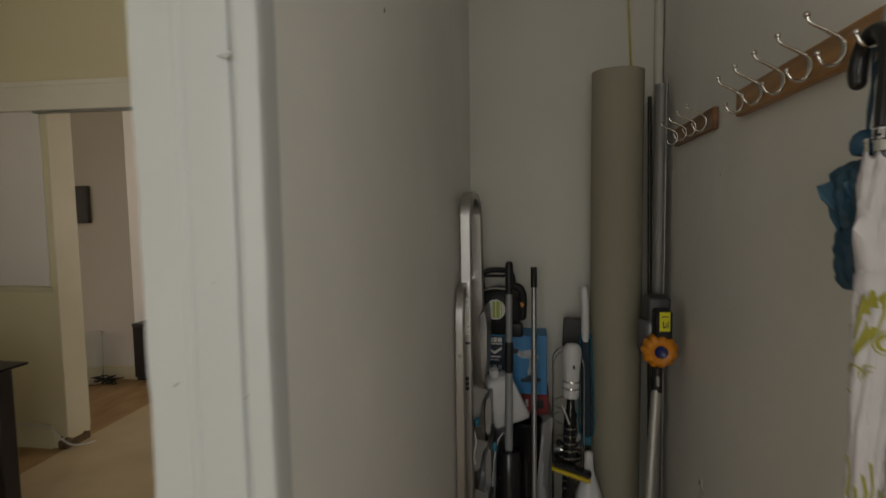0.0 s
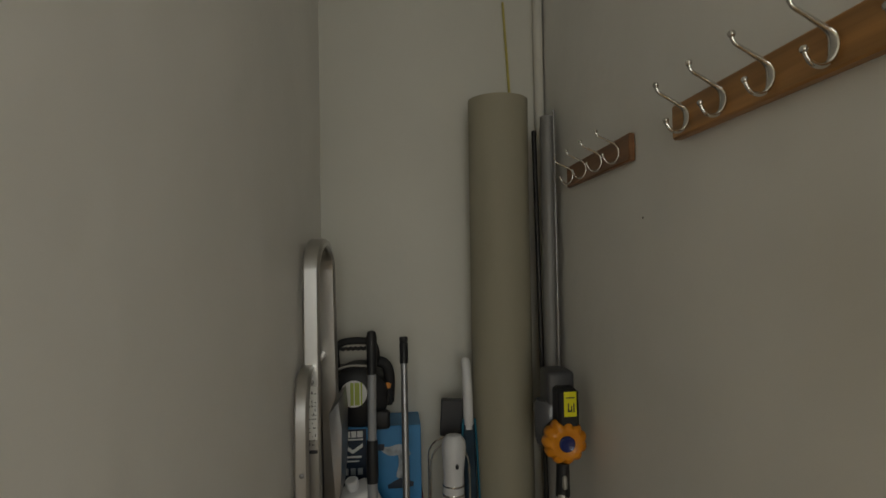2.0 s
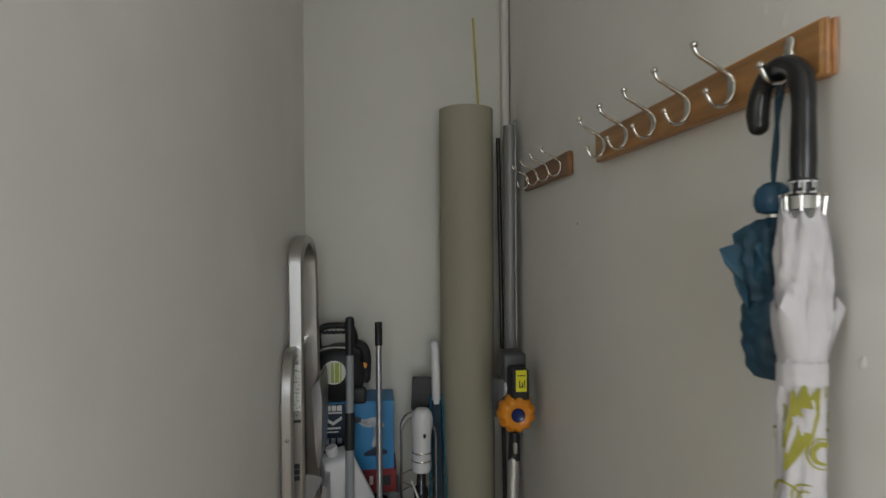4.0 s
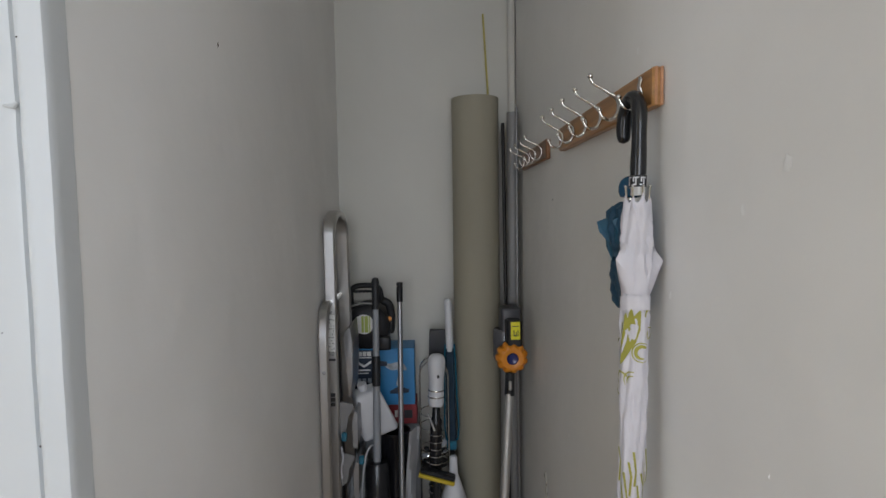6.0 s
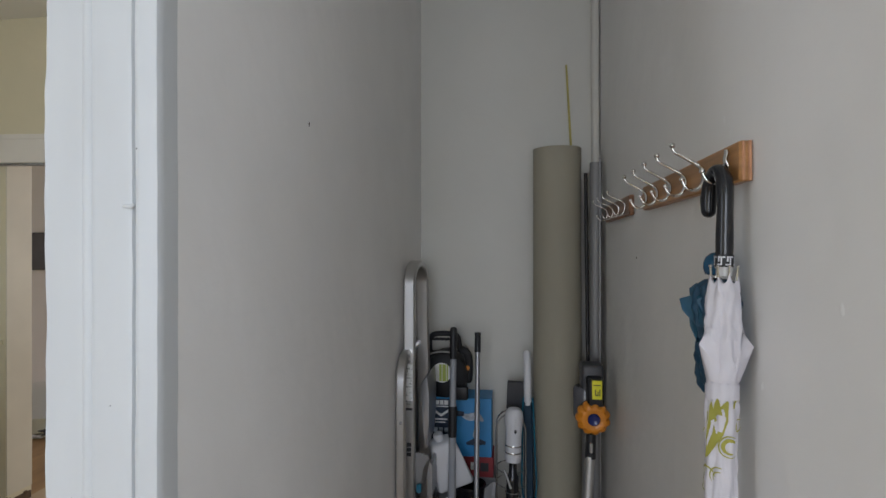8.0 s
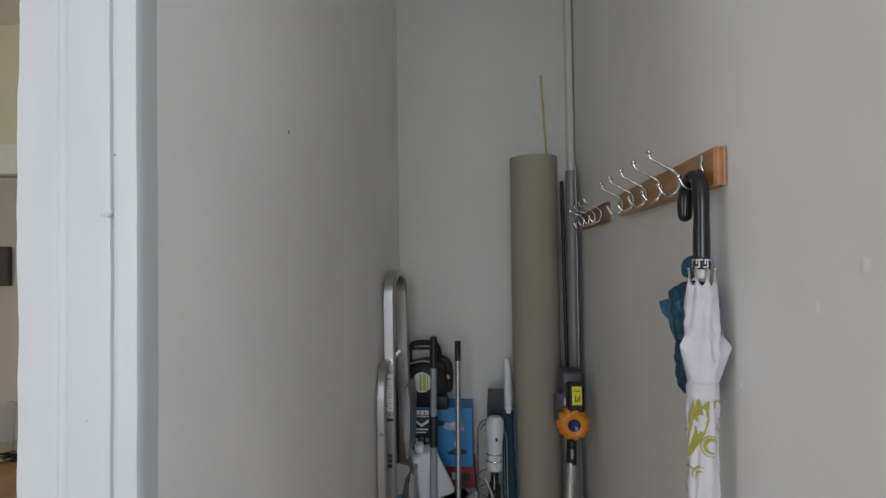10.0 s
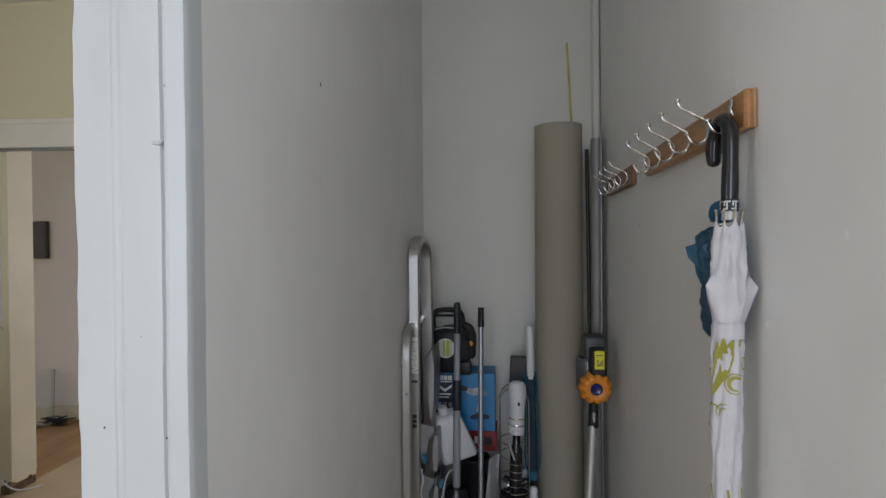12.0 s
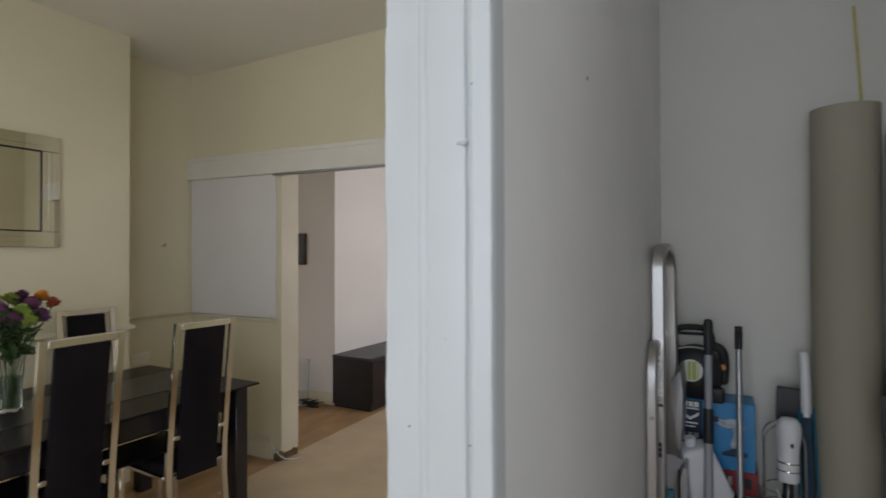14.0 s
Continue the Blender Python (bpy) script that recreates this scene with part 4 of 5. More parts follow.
def tool_box():
    t = thing("tool_carton", "blue printed cardboard box of a power tool", "box", (-0.062, 2.185, 0.724))
    part("carton", box(-0.125, 0.125, -0.06, 0.085, 0.0, 0.243, 0.002), BLUE_CARD, t)
    part("dark_panel", box(-0.1255, -0.045, -0.0612, -0.055, 0.004, 0.238), NAVY_PRINT, t, "navy printed panel")
    for x0, x1, z0, z1 in ((-0.115, -0.094, 0.213, 0.232), (-0.091, -0.076, 0.213, 0.232), (-0.073, -0.056, 0.213, 0.232), (-0.115, -0.055, 0.204, 0.209), (-0.115, -0.06, 0.150, 0.156), (-0.115, -0.068, 0.138, 0.142)):
        part("printed_bar", box(x0, x1, -0.0625, -0.0608, z0, z1), LABEL_WHITE, t, "white printed bar")
    w = bmesh.new()
    for sx in (-1, 1):
        q = [(-0.086 + sx * 0.03, 0.195), (-0.086 + sx * 0.03, 0.183), (-0.086, 0.163), (-0.086, 0.175)]
        w.faces.new([w.verts.new((x, -0.0625, z)) for x, z in q])
    bmesh.ops.remove_doubles(w, verts=w.verts[:], dist=0.0001)
    part("chevron", w, LABEL_WHITE, t, "white printed chevron")
    for k, (x0, x1) in enumerate(((-0.116, -0.066), (-0.116, -0.082), (-0.116, -0.058), (-0.116, -0.074), (-0.116, -0.062))):
        part("printed_bar", box(x0, x1, -0.0625, -0.0608, 0.018 + k * 0.014, 0.023 + k * 0.014), PICTURE_GREY, t, "pale printed bar")
    for x in (-0.116, -0.094, -0.072):
        part("printed_icon", box(x, x + 0.015, -0.0625, -0.0608, 0.098, 0.118), PICTURE_GREY, t, "pale printed square")
    pic = bmesh.new()
    tube(smooth_path([(0.0, -0.0612, 0.175), (0.03, -0.0612, 0.165), (0.065, -0.0612, 0.17), (0.09, -0.0612, 0.15)], 5), [0.004 + 0.012 * math.sin(math.pi * i / 15) for i in range(16)], 8, pic, flat=1.0)
    tube(smooth_path([(0.06, -0.0612, 0.165), (0.065, -0.0612, 0.12), (0.055, -0.0612, 0.08)], 5), [0.007, 0.008, 0.009, 0.009, 0.010, 0.011, 0.012, 0.012, 0.012, 0.01, 0.006], 8, pic)
    for v in pic.verts:
        v.co.y = -0.0612 + (v.co.y + 0.0612) * 0.06
    part("product_picture", pic, PICTURE_GREY, t, "grey printed picture of a tool")
    for pts, rs in (([(0.02, -0.0613, 0.055), (0.06, -0.0613, 0.065), (0.1, -0.0613, 0.06)], [0.006, 0.016, 0.007]), ([(-0.03, -0.0613, 0.18), (0.01, -0.0613, 0.178)], [0.013, 0.009])):
        pd = tube(pts, rs, 8)
        for v in pd.verts:
            v.co.y = -0.0616 + (v.co.y + 0.0613) * 0.06
        part("printed_shape", pd, NAVY_PRINT, t, "dark printed shape")
    return t


def red_box():
    t = thing("red_carton", "small red printed carton under the blue box", "box", (-0.02, 2.19, 0.639))
    part("carton", box(-0.13, 0.09, -0.06, 0.08, 0, 0.084, 0.002), RED_CARD, t)
    part("printed_patch", box(0.035, 0.07, -0.0615, -0.0595, 0.025, 0.06), PRINT_DARK, t, "black printed patch")
    part("printed_mark", box(-0.005, 0.008, -0.0615, -0.0595, 0.03, 0.06), LABEL_WHITE, t, "white printed mark")
    g = thing("storage_box", "grey plastic storage box at the back of the closet", "box", (-0.03, 2.19, 0))
    part("tub", box(-0.15, 0.11, -0.055, 0.08, 0, 0.61, 0.01), GREY_PLASTIC, g)
    part("lid", box(-0.155, 0.115, -0.06, 0.083, 0.611, 0.638, 0.006), GREY_PLASTIC, g)
    return t


red_box()
tool_box()


def black_tool():
    t = thing("power_tool", "black power tool with grip and round white label", "power tool", (-0.13, 2.17, 0.967))
    b = bmesh.new()
    lathe([(0.0, -0.07), (0.07, -0.07), (0.092, -0.055), (0.097, -0.02), (0.097, 0.05), (0.085, 0.06)], 36, b, pose(0, 0, 0.095, 90, 0, 0) @ Matrix.Diagonal((1, 1, -1, 1)), caps=False)
    bm_box(b, -0.085, 0.085, -0.05, 0.06, 0.0, 0.08, 0.015)
    bm_box(b, -0.122, 0.0, -0.045, 0.055, 0.0, 0.185, 0.028)
    part("body", b, BLACK_PLASTIC, t)
    part("shoulder", tube(smooth_path([(0.06, -0.02, 0.20), (0.088, -0.02, 0.185), (0.098, -0.02, 0.14), (0.094, -0.02, 0.06)], 5), [0.010] + [0.017] * 14 + [0.010], 10), BLACK_RUBBER, t)
    part("label", lathe([(0.041, 0), (0.041, 0.002)], 30, None, pose(-0.012, -0.069, 0.11, 90, 0, 0)), LABEL_WHITE, t, "round white label")
    st = bmesh.new()
    for x0, x1 in ((-0.022, -0.012), (-0.009, 0.006), (0.009, 0.014)):
        h = 0.036
        bm_box(st, x0, x1, -0.0725, -0.0708, 0.11 - h * 0.95, 0.11 + h * 0.95)
    part("label_stripe", st, LIME_PRINT, t, "lime green stripes")
    g = tube(smooth_path([(-0.065, -0.02, 0.165), (-0.07, -0.02, 0.235), (-0.045, -0.02, 0.262), (0.02, -0.02, 0.264), (0.05, -0.02, 0.25), (0.06, -0.02, 0.19)], 6), 0.0115, 12)
    part("grip", g, BLACK_RUBBER, t, "black rubber grip")
    part("grip_ridges", tube([(-0.055 + 0.008 * i, -0.022, 0.243 - 0.0035 * (i % 2)) for i in range(13)], 0.006, 8), BLACK_RUBBER, t)
    part("silver_edge", tube(smooth_path([(-0.07, -0.062, 0.182), (-0.02, -0.066, 0.196), (0.04, -0.064, 0.192)], 6), 0.0035, 8), SATIN_METAL, t, "silver edge strip")
    part("battery", box(0.030, 0.098, -0.088, -0.0635, 0.001, 0.060, 0.010), BLACK_PLASTIC, t, "black battery pack")
    part("button", lathe([(0.010, 0), (0.010, 0.006)], 16, None, pose(0.092, -0.035, 0.125, 90, 0, 0)), ORANGE, t, "orange button")
    return t


black_tool()


def mop_stick():
    top, foot = Vector((-0.081, 2.0, 1.283)), Vector((-0.083, 1.858, 0.0))
    t = thing("floor_sweeper", "grey telescopic stick with black handle and head", "floor sweeper", m=look(foot, top) @ pose(0, 0, 0, 180, 0, 0))
    L = (top - foot).length
    part("handle", lathe([(0.0135, L - 0.125), (0.0145, L - 0.06), (0.0155, L - 0.02), (0.012, L - 0.004), (0.004, L)], 18), BLACK_PLASTIC, t, "black plastic handle")
    part("upper_tube", lathe([(0.0125, 0.74), (0.0125, L - 0.12)], 18), GREY_PLASTIC, t)
    part("clamp", lathe([(0.0155, 0.87), (0.0165, 0.89), (0.0165, 0.965), (0.0155, 0.985)], 18), BLACK_PLASTIC, t, "black clamp")
    part("lower_tube", lathe([(0.0145, 0.56), (0.0145, 0.872)], 18), GREY_PLASTIC, t)
    part("head", lathe([(0.055, 0.004), (0.056, 0.2), (0.05, 0.45), (0.046, 0.565), (0.040, 0.58), (0.016, 0.582)], 28), BLACK_GLOSS, t, "black cylindrical head")
    return t


mop_stick()


def black_tub():
    t = thing("waste_bin", "black plastic bin under the white container", "bin", (-0.018, 2.03, 0))
    bm = bmesh.new()
    lathe([(0.05, 0.0), (0.052, 0.01), (0.058, 0.645), (0.062, 0.65), (0.062, 0.657), (0.056, 0.657), (0.058, 0.3), (0.0, 0.29)], 32, bm, caps=False)
    part("bin_body", bm, BLACK_GLOSS, t)
    return t


black_tub()


def white_jug():
    t = thing("jerrycan", "white plastic container tilted on the black bin", "container", m=pose(-0.082, 2.02, 0.661, 8, -15, 18) @ Matrix.Scale(1.18, 4))
    b = box(-0.062, 0.062, -0.045, 0.045, 0.0, 0.165, 0.014)
    for v in b.verts:
        if v.co.z > 0.12:
            k = (v.co.z - 0.12) / 0.045
            v.co.x = v.co.x * (1 - 0.42 * k) - 0.012 * k
            v.co.y *= 1 - 0.3 * k
    part("can_body", b, WHITE_PLASTIC, t)
    part("cap", lathe([(0.014, 0.162), (0.014, 0.172), (0.0165, 0.172), (0.0165, 0.187), (0.014, 0.190)], 22, None, pose(-0.014, 0, 0)), WHITE_PLASTIC, t, "white screw cap")
    part("seam", tube([(-0.0625, 0, 0.01), (-0.0625, 0, 0.115)], 0.0018, 6), WHITE_PLASTIC, t)
    return t


white_jug()
bagb = bmesh.new()
rows = []
for k in range(14):
    z = 0.05 + 0.053 * k
    rows.append([bagb.verts.new((0.034 + 0.040 * u + 0.012 * math.sin(z * 9 + 0.6) + d * 0.004, 1.93 + 0.05 * u + 0.012 * math.sin(6 * u + z * 14), z)) for u in (0, 0.25, 0.5, 0.75, 1) for d in (0,)])
for a, b in zip(rows, rows[1:]):
    for i in range(4):
        bagb.faces.new((a[i], a[i + 1], b[i + 1], b[i]))
bmesh.ops.solidify(bagb, geom=bagb.faces[:], thickness=0.006)
for v in bagb.verts:
    v.co.z = max(0, v.co.z - 0.05)
stick = part("silver_stick", tube([(0.116, 1.985, 0.738), (0.142, 1.955, 0.676)], 0.0042, 10), SATIN_METAL)
tagged(stick, "short silver stick leaning in the wire caddy", "stick")
tagged(part("folded_board", bagb, WHITE_PLASTIC), "bent white plastic sheet standing by the bin", "sheet")
cord = part("white_cable", tube(smooth_path([(-0.142, 1.93, 0.004), (-0.138, 1.93, 0.2), (-0.145, 1.93, 0.42), (-0.132, 1.93, 0.57), (-0.112, 1.94, 0.625), (-0.095, 1.98, 0.60), (-0.1, 2.02, 0.45), (-0.12, 2.03, 0.2), (-0.11, 2.05, 0.004)], 6), 0.0035, 8), WHITE_PLASTIC)
tagged(cord, "loop of white electric cable", "cable")
bag = bmesh.new()
bmesh.ops.create_icosphere(bag, subdivisions=4, radius=1.0)
for v in bag.verts:
    p = v.co.copy()
    k = 1 + 0.22 * noise.noise(p * 2.2) + 0.10 * noise.noise(p * 6)
    v.co = Vector((p.x * 0.055 * k, p.y * 0.05 * k, max(-1.0, p.z) * 0.27 * k))
lo = min(v.co.z for v in bag.verts)
for v in bag.verts:
    v.co.z -= lo
bo = part("plastic_bag", bag, GREY_BAG)
bo.location = (-0.16, 1.99, 0)
tagged(bo, "crumpled translucent grey plastic bag", "bag")


def wire_rack():
    t = thing("wire_caddy", "tall chrome wire caddy holding cleaning parts", "rack", (0.142, 2.055, 0))
    for y in (-0.05, 0.05):
        pts = [(-0.057, y, 0.0), (-0.057, y, 0.86)] + [(-0.057 * math.cos(k * math.pi / 10), y * (1 - 0.5 * math.sin(k * math.pi / 10)), 0.88 + 0.06 * math.sin(k * math.pi / 10)) for k in range(11)] + [(0.057, y, 0.86), (0.057, y, 0.0)]
        part("wire_arch", tube(pts, 0.0028, 8), CHROME, t)
    for z in (0.05, 0.30, 0.52, 0.565, 0.66, 0.72):
        part("wire_ring", tube([(0.058 * math.cos(2 * math.pi * k / 24), 0.052 * math.sin(2 * math.pi * k / 24), z + 0.006 * math.sin(2 * math.pi * k / 24 + z * 9)) for k in range(24)], 0.0022, 6, closed=True), CHROME, t)
    part("tray", lathe([(0.056, 0.30), (0.056, 0.306)], 24, None, Matrix.Diagonal((1, 0.9, 1, 1))), BLACK_PLASTIC, t)
    part("tray", lathe([(0.056, 0.50), (0.056, 0.506)], 24, None, Matrix.Diagonal((1, 0.9, 1, 1))), BLACK_PLASTIC, t)
    return t


wire_rack()


def white_handset():
    t = thing("handheld_steamer", "white handheld steamer body with chrome rings", "steamer", m=pose(0.150, 2.005, 0.76, -3, 1.5, 0))
    part("body", lathe([(0.0, 0.0), (0.028, 0.002), (0.0315, 0.012), (0.0305, 0.06), (0.030, 0.10), (0.034, 0.145), (0.036, 0.172), (0.033, 0.192), (0.022, 0.206), (0.0, 0.211)], 28, caps=False), WHITE_PLASTIC, t)
    for z in (0.036, 0.062):
        part("ring", lathe([(0.0322, z), (0.0328, z + 0.0025), (0.0322, z + 0.005)], 28, caps=False), CHROME, t, "chrome ring")
    part("button", lathe([(0.005, 0), (0.005, 0.003), (0.002, 0.004)], 14, None, pose(0.006, -0.0325, 0.125, 90, 0, 0) @ Matrix.Diagonal((1, 1.5, 1, 1))), BLACK_PLASTIC, t, "small black button")
    part("hose", lathe([(0.022 + (0.003 if k % 2 else 0.0), -0.70 + 0.014 * k) for k in range(47)] + [(0.016, -0.045), (0.014, 0.004)], 22), BLACK_GLOSS, t, "black ribbed hose")
    for k in range(9):
        part("hose_ring", lathe([(0.0255, -0.345 + 0.0285 * k), (0.0282, -0.343 + 0.0285 * k), (0.0255, -0.340 + 0.0285 * k)], 24, caps=False), CHROME, t, "bright ring round the hose")
    return t


white_handset()
nz = box(-0.036, 0.036, -0.011, 0.011, 0.0, 0.12, 0.004)
no = part("flat_nozzle", nz, DARK_GREY_PLASTIC)
no.matrix_world = pose(0.160, 2.135, 0.925, 6, 3, -4)
tagged(no, "dark grey flat vacuum nozzle in the wire caddy", "nozzle")
rr = random.Random(21)
kinds = (BLACK_GLOSS, SATIN_METAL, BLACK_PLASTIC, GREY_PLASTIC, BLACK_GLOSS, WHITE_PLASTIC, DARK_GREY_PLASTIC)
for k in range(6):
    layer = k // 5
    a = 2 * math.pi * (k % 5) / 5 + layer * 0.6
    L, r = 0.055 + 0.03 * rr.random(), 0.010 + 0.008 * rr.random()
    t = thing("vacuum_attachment", "small vacuum attachment piled in the wire caddy", "attachment", m=pose(0.142 + 0.028 * math.cos(a), 2.068 + 0.020 * math.sin(a), 0.53 + 0.055 * layer + 0.012 * rr.random(), rr.uniform(35, 85), 0, rr.uniform(0, 360)), group="attachments in the caddy")
    part("barrel", lathe([(r * 0.8, -L / 2), (r, -L / 2 + 0.006), (r, L / 4), (r * 0.7, L / 2 - 0.005), (r * 0.6, L / 2)], 16), kinds[k % 7], t)
    part("collar", lathe([(r * 1.08, -0.004), (r * 1.08, 0.006)], 16), CHROME if k % 2 else BLACK_PLASTIC, t)


def floor_brush():
    t = thing("scrubbing_brush", "black scrubbing brush with a yellow strip", "brush", m=pose(0.145, 1.935, 0.49, 0, 14, -6))
    part("yellow_strip", box(-0.072, 0.072, -0.022, 0.02, 0.0, 0.016, 0.004), YELLOW, t, "yellow rubber strip")
    part("back", box(-0.07, 0.07, -0.018, 0.022, 0.016, 0.034, 0.005), BLACK_PLASTIC, t)
    me = finish("tooth", box(-0.004, 0.004, -0.018, -0.01, 0.034, 0.040, 0.001), BLACK_PLASTIC)
    for i in range(7):
        o = new("tooth", me)
        o.parent = t
        o.location = (-0.06 + 0.02 * i, 0, 0)
    part("stem", lathe([(0.012, -0.50), (0.014, 0.002)], 12, None, pose(0.0, 0.0, 0.0, 0, -14, 0)), BLACK_PLASTIC, t)
    return t


floor_brush()


def flat_mop():
    t = thing("flat_mop", "navy mop with teal binding and white handle", "mop", m=pose(0.214, 2.07, 0.52, -2.5, -0.5, 0))
    part("handle", tube(smooth_path([(0, 0, 0.44), (0, 0, 0.55), (-0.001, 0.006, 0.62), (-0.003, 0.018, 0.655)], 6), [0.0155] * 8 + [0.0148] * 8 + [0.0135, 0.011, 0.005], 18), WHITE_PLASTIC, t, "white plastic handle")
    part("sleeve", box(-0.0185, 0.0185, -0.012, 0.012, 0.06, 0.455, 0.006), NAVY_CLOTH, t, "navy fabric sleeve")
    part("binding", tube([(-0.017, -0.006, 0.47), (-0.023, -0.006, 0.40), (-0.025, -0.006, 0.25), (-0.028, -0.006, 0.13), (-0.022, -0.006, 0.075), (0, -0.006, 0.055), (0.026, -0.006, 0.075), (0.031, -0.006, 0.13), (0.026, -0.006, 0.25), (0.023, -0.006, 0.40), (0.019, -0.006, 0.47)], 0.0062, 8, flat=0.6), TEAL_PLASTIC, t, "teal binding")
    part("clip", box(-0.020, 0.020, -0.018, 0.018, 0.030, 0.068, 0.005), TEAL_PLASTIC, t, "teal clip")
    part("lower_rod", lathe([(0.011, -0.52), (0.011, 0.034)], 14), BLACK_PLASTIC, t)
    return t


flat_mop()


def spray_bottle():
    t = thing("mop_bottle", "white tapered cleaning bottle", "bottle", (0.214, 1.965, 0))
    part("bottle", lathe([(0.0, 0.0), (0.048, 0.0), (0.053, 0.01), (0.053, 0.30), (0.050, 0.40), (0.034, 0.45), (0.018, 0.50), (0.0155, 0.545), (0.0155, 0.562), (0.011, 0.57), (0.0, 0.572)], 28, caps=False), WHITE_PLASTIC, t)
    part("badge", box(-0.018, 0.018, -0.0545, -0.050, 0.385, 0.40, 0.002), TEAL_PLASTIC, t, "teal badge")
    return t


spray_bottle()


def stick_vacuum():
    t = thing("stick_vacuum", "stick vacuum with orange ring and silver wand", "vacuum cleaner", (0.341, 1.66, 0))
    ox, oy = 0.335, 1.66

    def L(x, y, z):
        return (x - ox, y - oy, z)
    part("wand", tube([L(0.335, 1.66, 0.02), L(0.409, 1.803, 0.90)], 0.0165, 18), SATIN_METAL, t, "silver wand")
    part("foot", box(-0.10, 0.10, -0.05, 0.05, 0.0, 0.06, 0.015), BLACK_PLASTIC, t)
    c = bmesh.new()
    tube([L(0.4075, 1.80, 0.868), L(0.411, 1.806, 0.95)], [0.0185, 0.0165], 18, c)
    part("connector", c, BLACK_PLASTIC, t, "black wand connector")
    part("release_button", box(*[v for v in (0.402 - ox, 0.414 - ox, 1.778 - oy, 1.79 - oy, 0.89, 0.925)], 0.004), SATIN_METAL, t)
    # main body
    b = bmesh.new()
    m0 = Matrix.Translation(L(0.418, 1.845, 1.004)) @ pose(0, 0, 0, 90, 0, 0)
    lathe([(0.0, -0.03), (0.046, -0.028), (0.050, 0.0), (0.050, 0.035), (0.044, 0.04)], 28, b, m0, caps=False)
    part("motor_body", b, DARK_GREY_PLASTIC, t)
    ring = bmesh.new()
    rows = []
    seg = 96
    for r, d in ((0.018, 0.056), (0.026, 0.060), (0.040, 0.060), (0.050, 0.052), (0.056, 0.040), (0.055, 0.022), (0.044, 0.015)):
        row = []
        for i in range(seg):
            a = 2 * math.pi * i / seg
            rr = r * (1 + (0.14 if r > 0.036 else 0.03) * abs(math.sin(5.5 * a)) ** 0.8 - (0.08 if r > 0.036 else 0))
            row.append(ring.verts.new(m0 @ Vector((rr * math.cos(a), rr * math.sin(a), d))))
        rows.append(row)
    for a, bb in zip(rows, rows[1:]):
        for i in range(seg):
            ring.faces.new((a[i], a[(i + 1) % seg], bb[(i + 1) % seg], bb[i]))
    rg = part("cyclone_ring", ring, ORANGE, t, "scalloped orange ring")
    part("hub", lathe([(0.021, 0.05), (0.021, 0.060), (0.0175, 0.064), (0.013, 0.062), (0.0, 0.061)], 28, None, m0, caps=False), BLUE_HUB, rg, "dark blue hub")
    part("handle_block", box(*[v for v in (0.399 - ox, 0.4545 - ox, 1.792 - oy, 1.86 - oy, 1.04, 1.142)], 0.008), BLACK_PLASTIC, t)
    part("battery", box(*[v for v in (0.386 - ox, 0.462 - ox, 1.845 - oy, 1.93 - oy, 1.06, 1.178)], 0.012), DARK_GREY_PLASTIC, t)
    s = part("sticker", box(*[v for v in (0.413 - ox, 0.446 - ox, 1.7905 - oy, 1.7925 - oy, 1.073, 1.137)], 0.0), STICKER_YELLOW, t, "bright yellow price sticker")
    mk = bmesh.new()
    for x0, x1, z0, z1 in ((0.4225, 0.4255, 1.095, 1.117), (0.4225, 0.434, 1.095, 1.099), (0.431, 0.434, 1.095, 1.110), (0.437, 0.440, 1.094, 1.117), (0.418, 0.441, 1.130, 1.133)):
        bm_box(mk, x0 - ox, x1 - ox, 1.7898 - oy, 1.7904 - oy, z0 - 0.01, z1 - 0.01)
    part("sticker_print", mk, PRINT_DARK, s)
    part("bin", lathe([(0.036, 0.0), (0.042, 0.02), (0.042, 0.11), (0.036, 0.12)], 24, None, Matrix.Translation(L(0.402, 1.885, 0.975))), SMOKE_PLASTIC, t, "smoky dust bin")
    return t


stick_vacuum()

# ---- dining room ----


def dining_table():
    t = thing("dining_table", "black glass dining table with square black legs", "table", (-2.92, 1.28, 0))
    part("tabletop", box(-0.52, 0.52, -0.83, 0.83, 0.768, 0.780, 0.003), BLACK_GLASS, t)
    part("inset", box(-0.22, 0.22, -0.82, 0.82, 0.7805, 0.7825), BLACK, t)
    part("apron", box(-0.43, 0.43, -0.74, 0.74, 0.645, 0.767, 0.004), BLACK, t)
    for x in (-0.431, 0.431):
        part("edge_strip", box(x - 0.003, x + 0.003, -0.70, 0.70, 0.637, 0.6445, 0.001), CHROME_SOFT, t, "thin chrome strip")
    for x in (-0.44, 0.44):
        for y in (-0.74, 0.74):
            part("leg", box(x - 0.04, x + 0.04, y - 0.04, y + 0.04, 0, 0.767, 0.004), BLACK, t)
    part("shelf", box(-0.36, 0.36, -0.68, 0.68, 0.50, 0.512, 0.002), BLACK_GLASS, t)
    return t


dining_table()


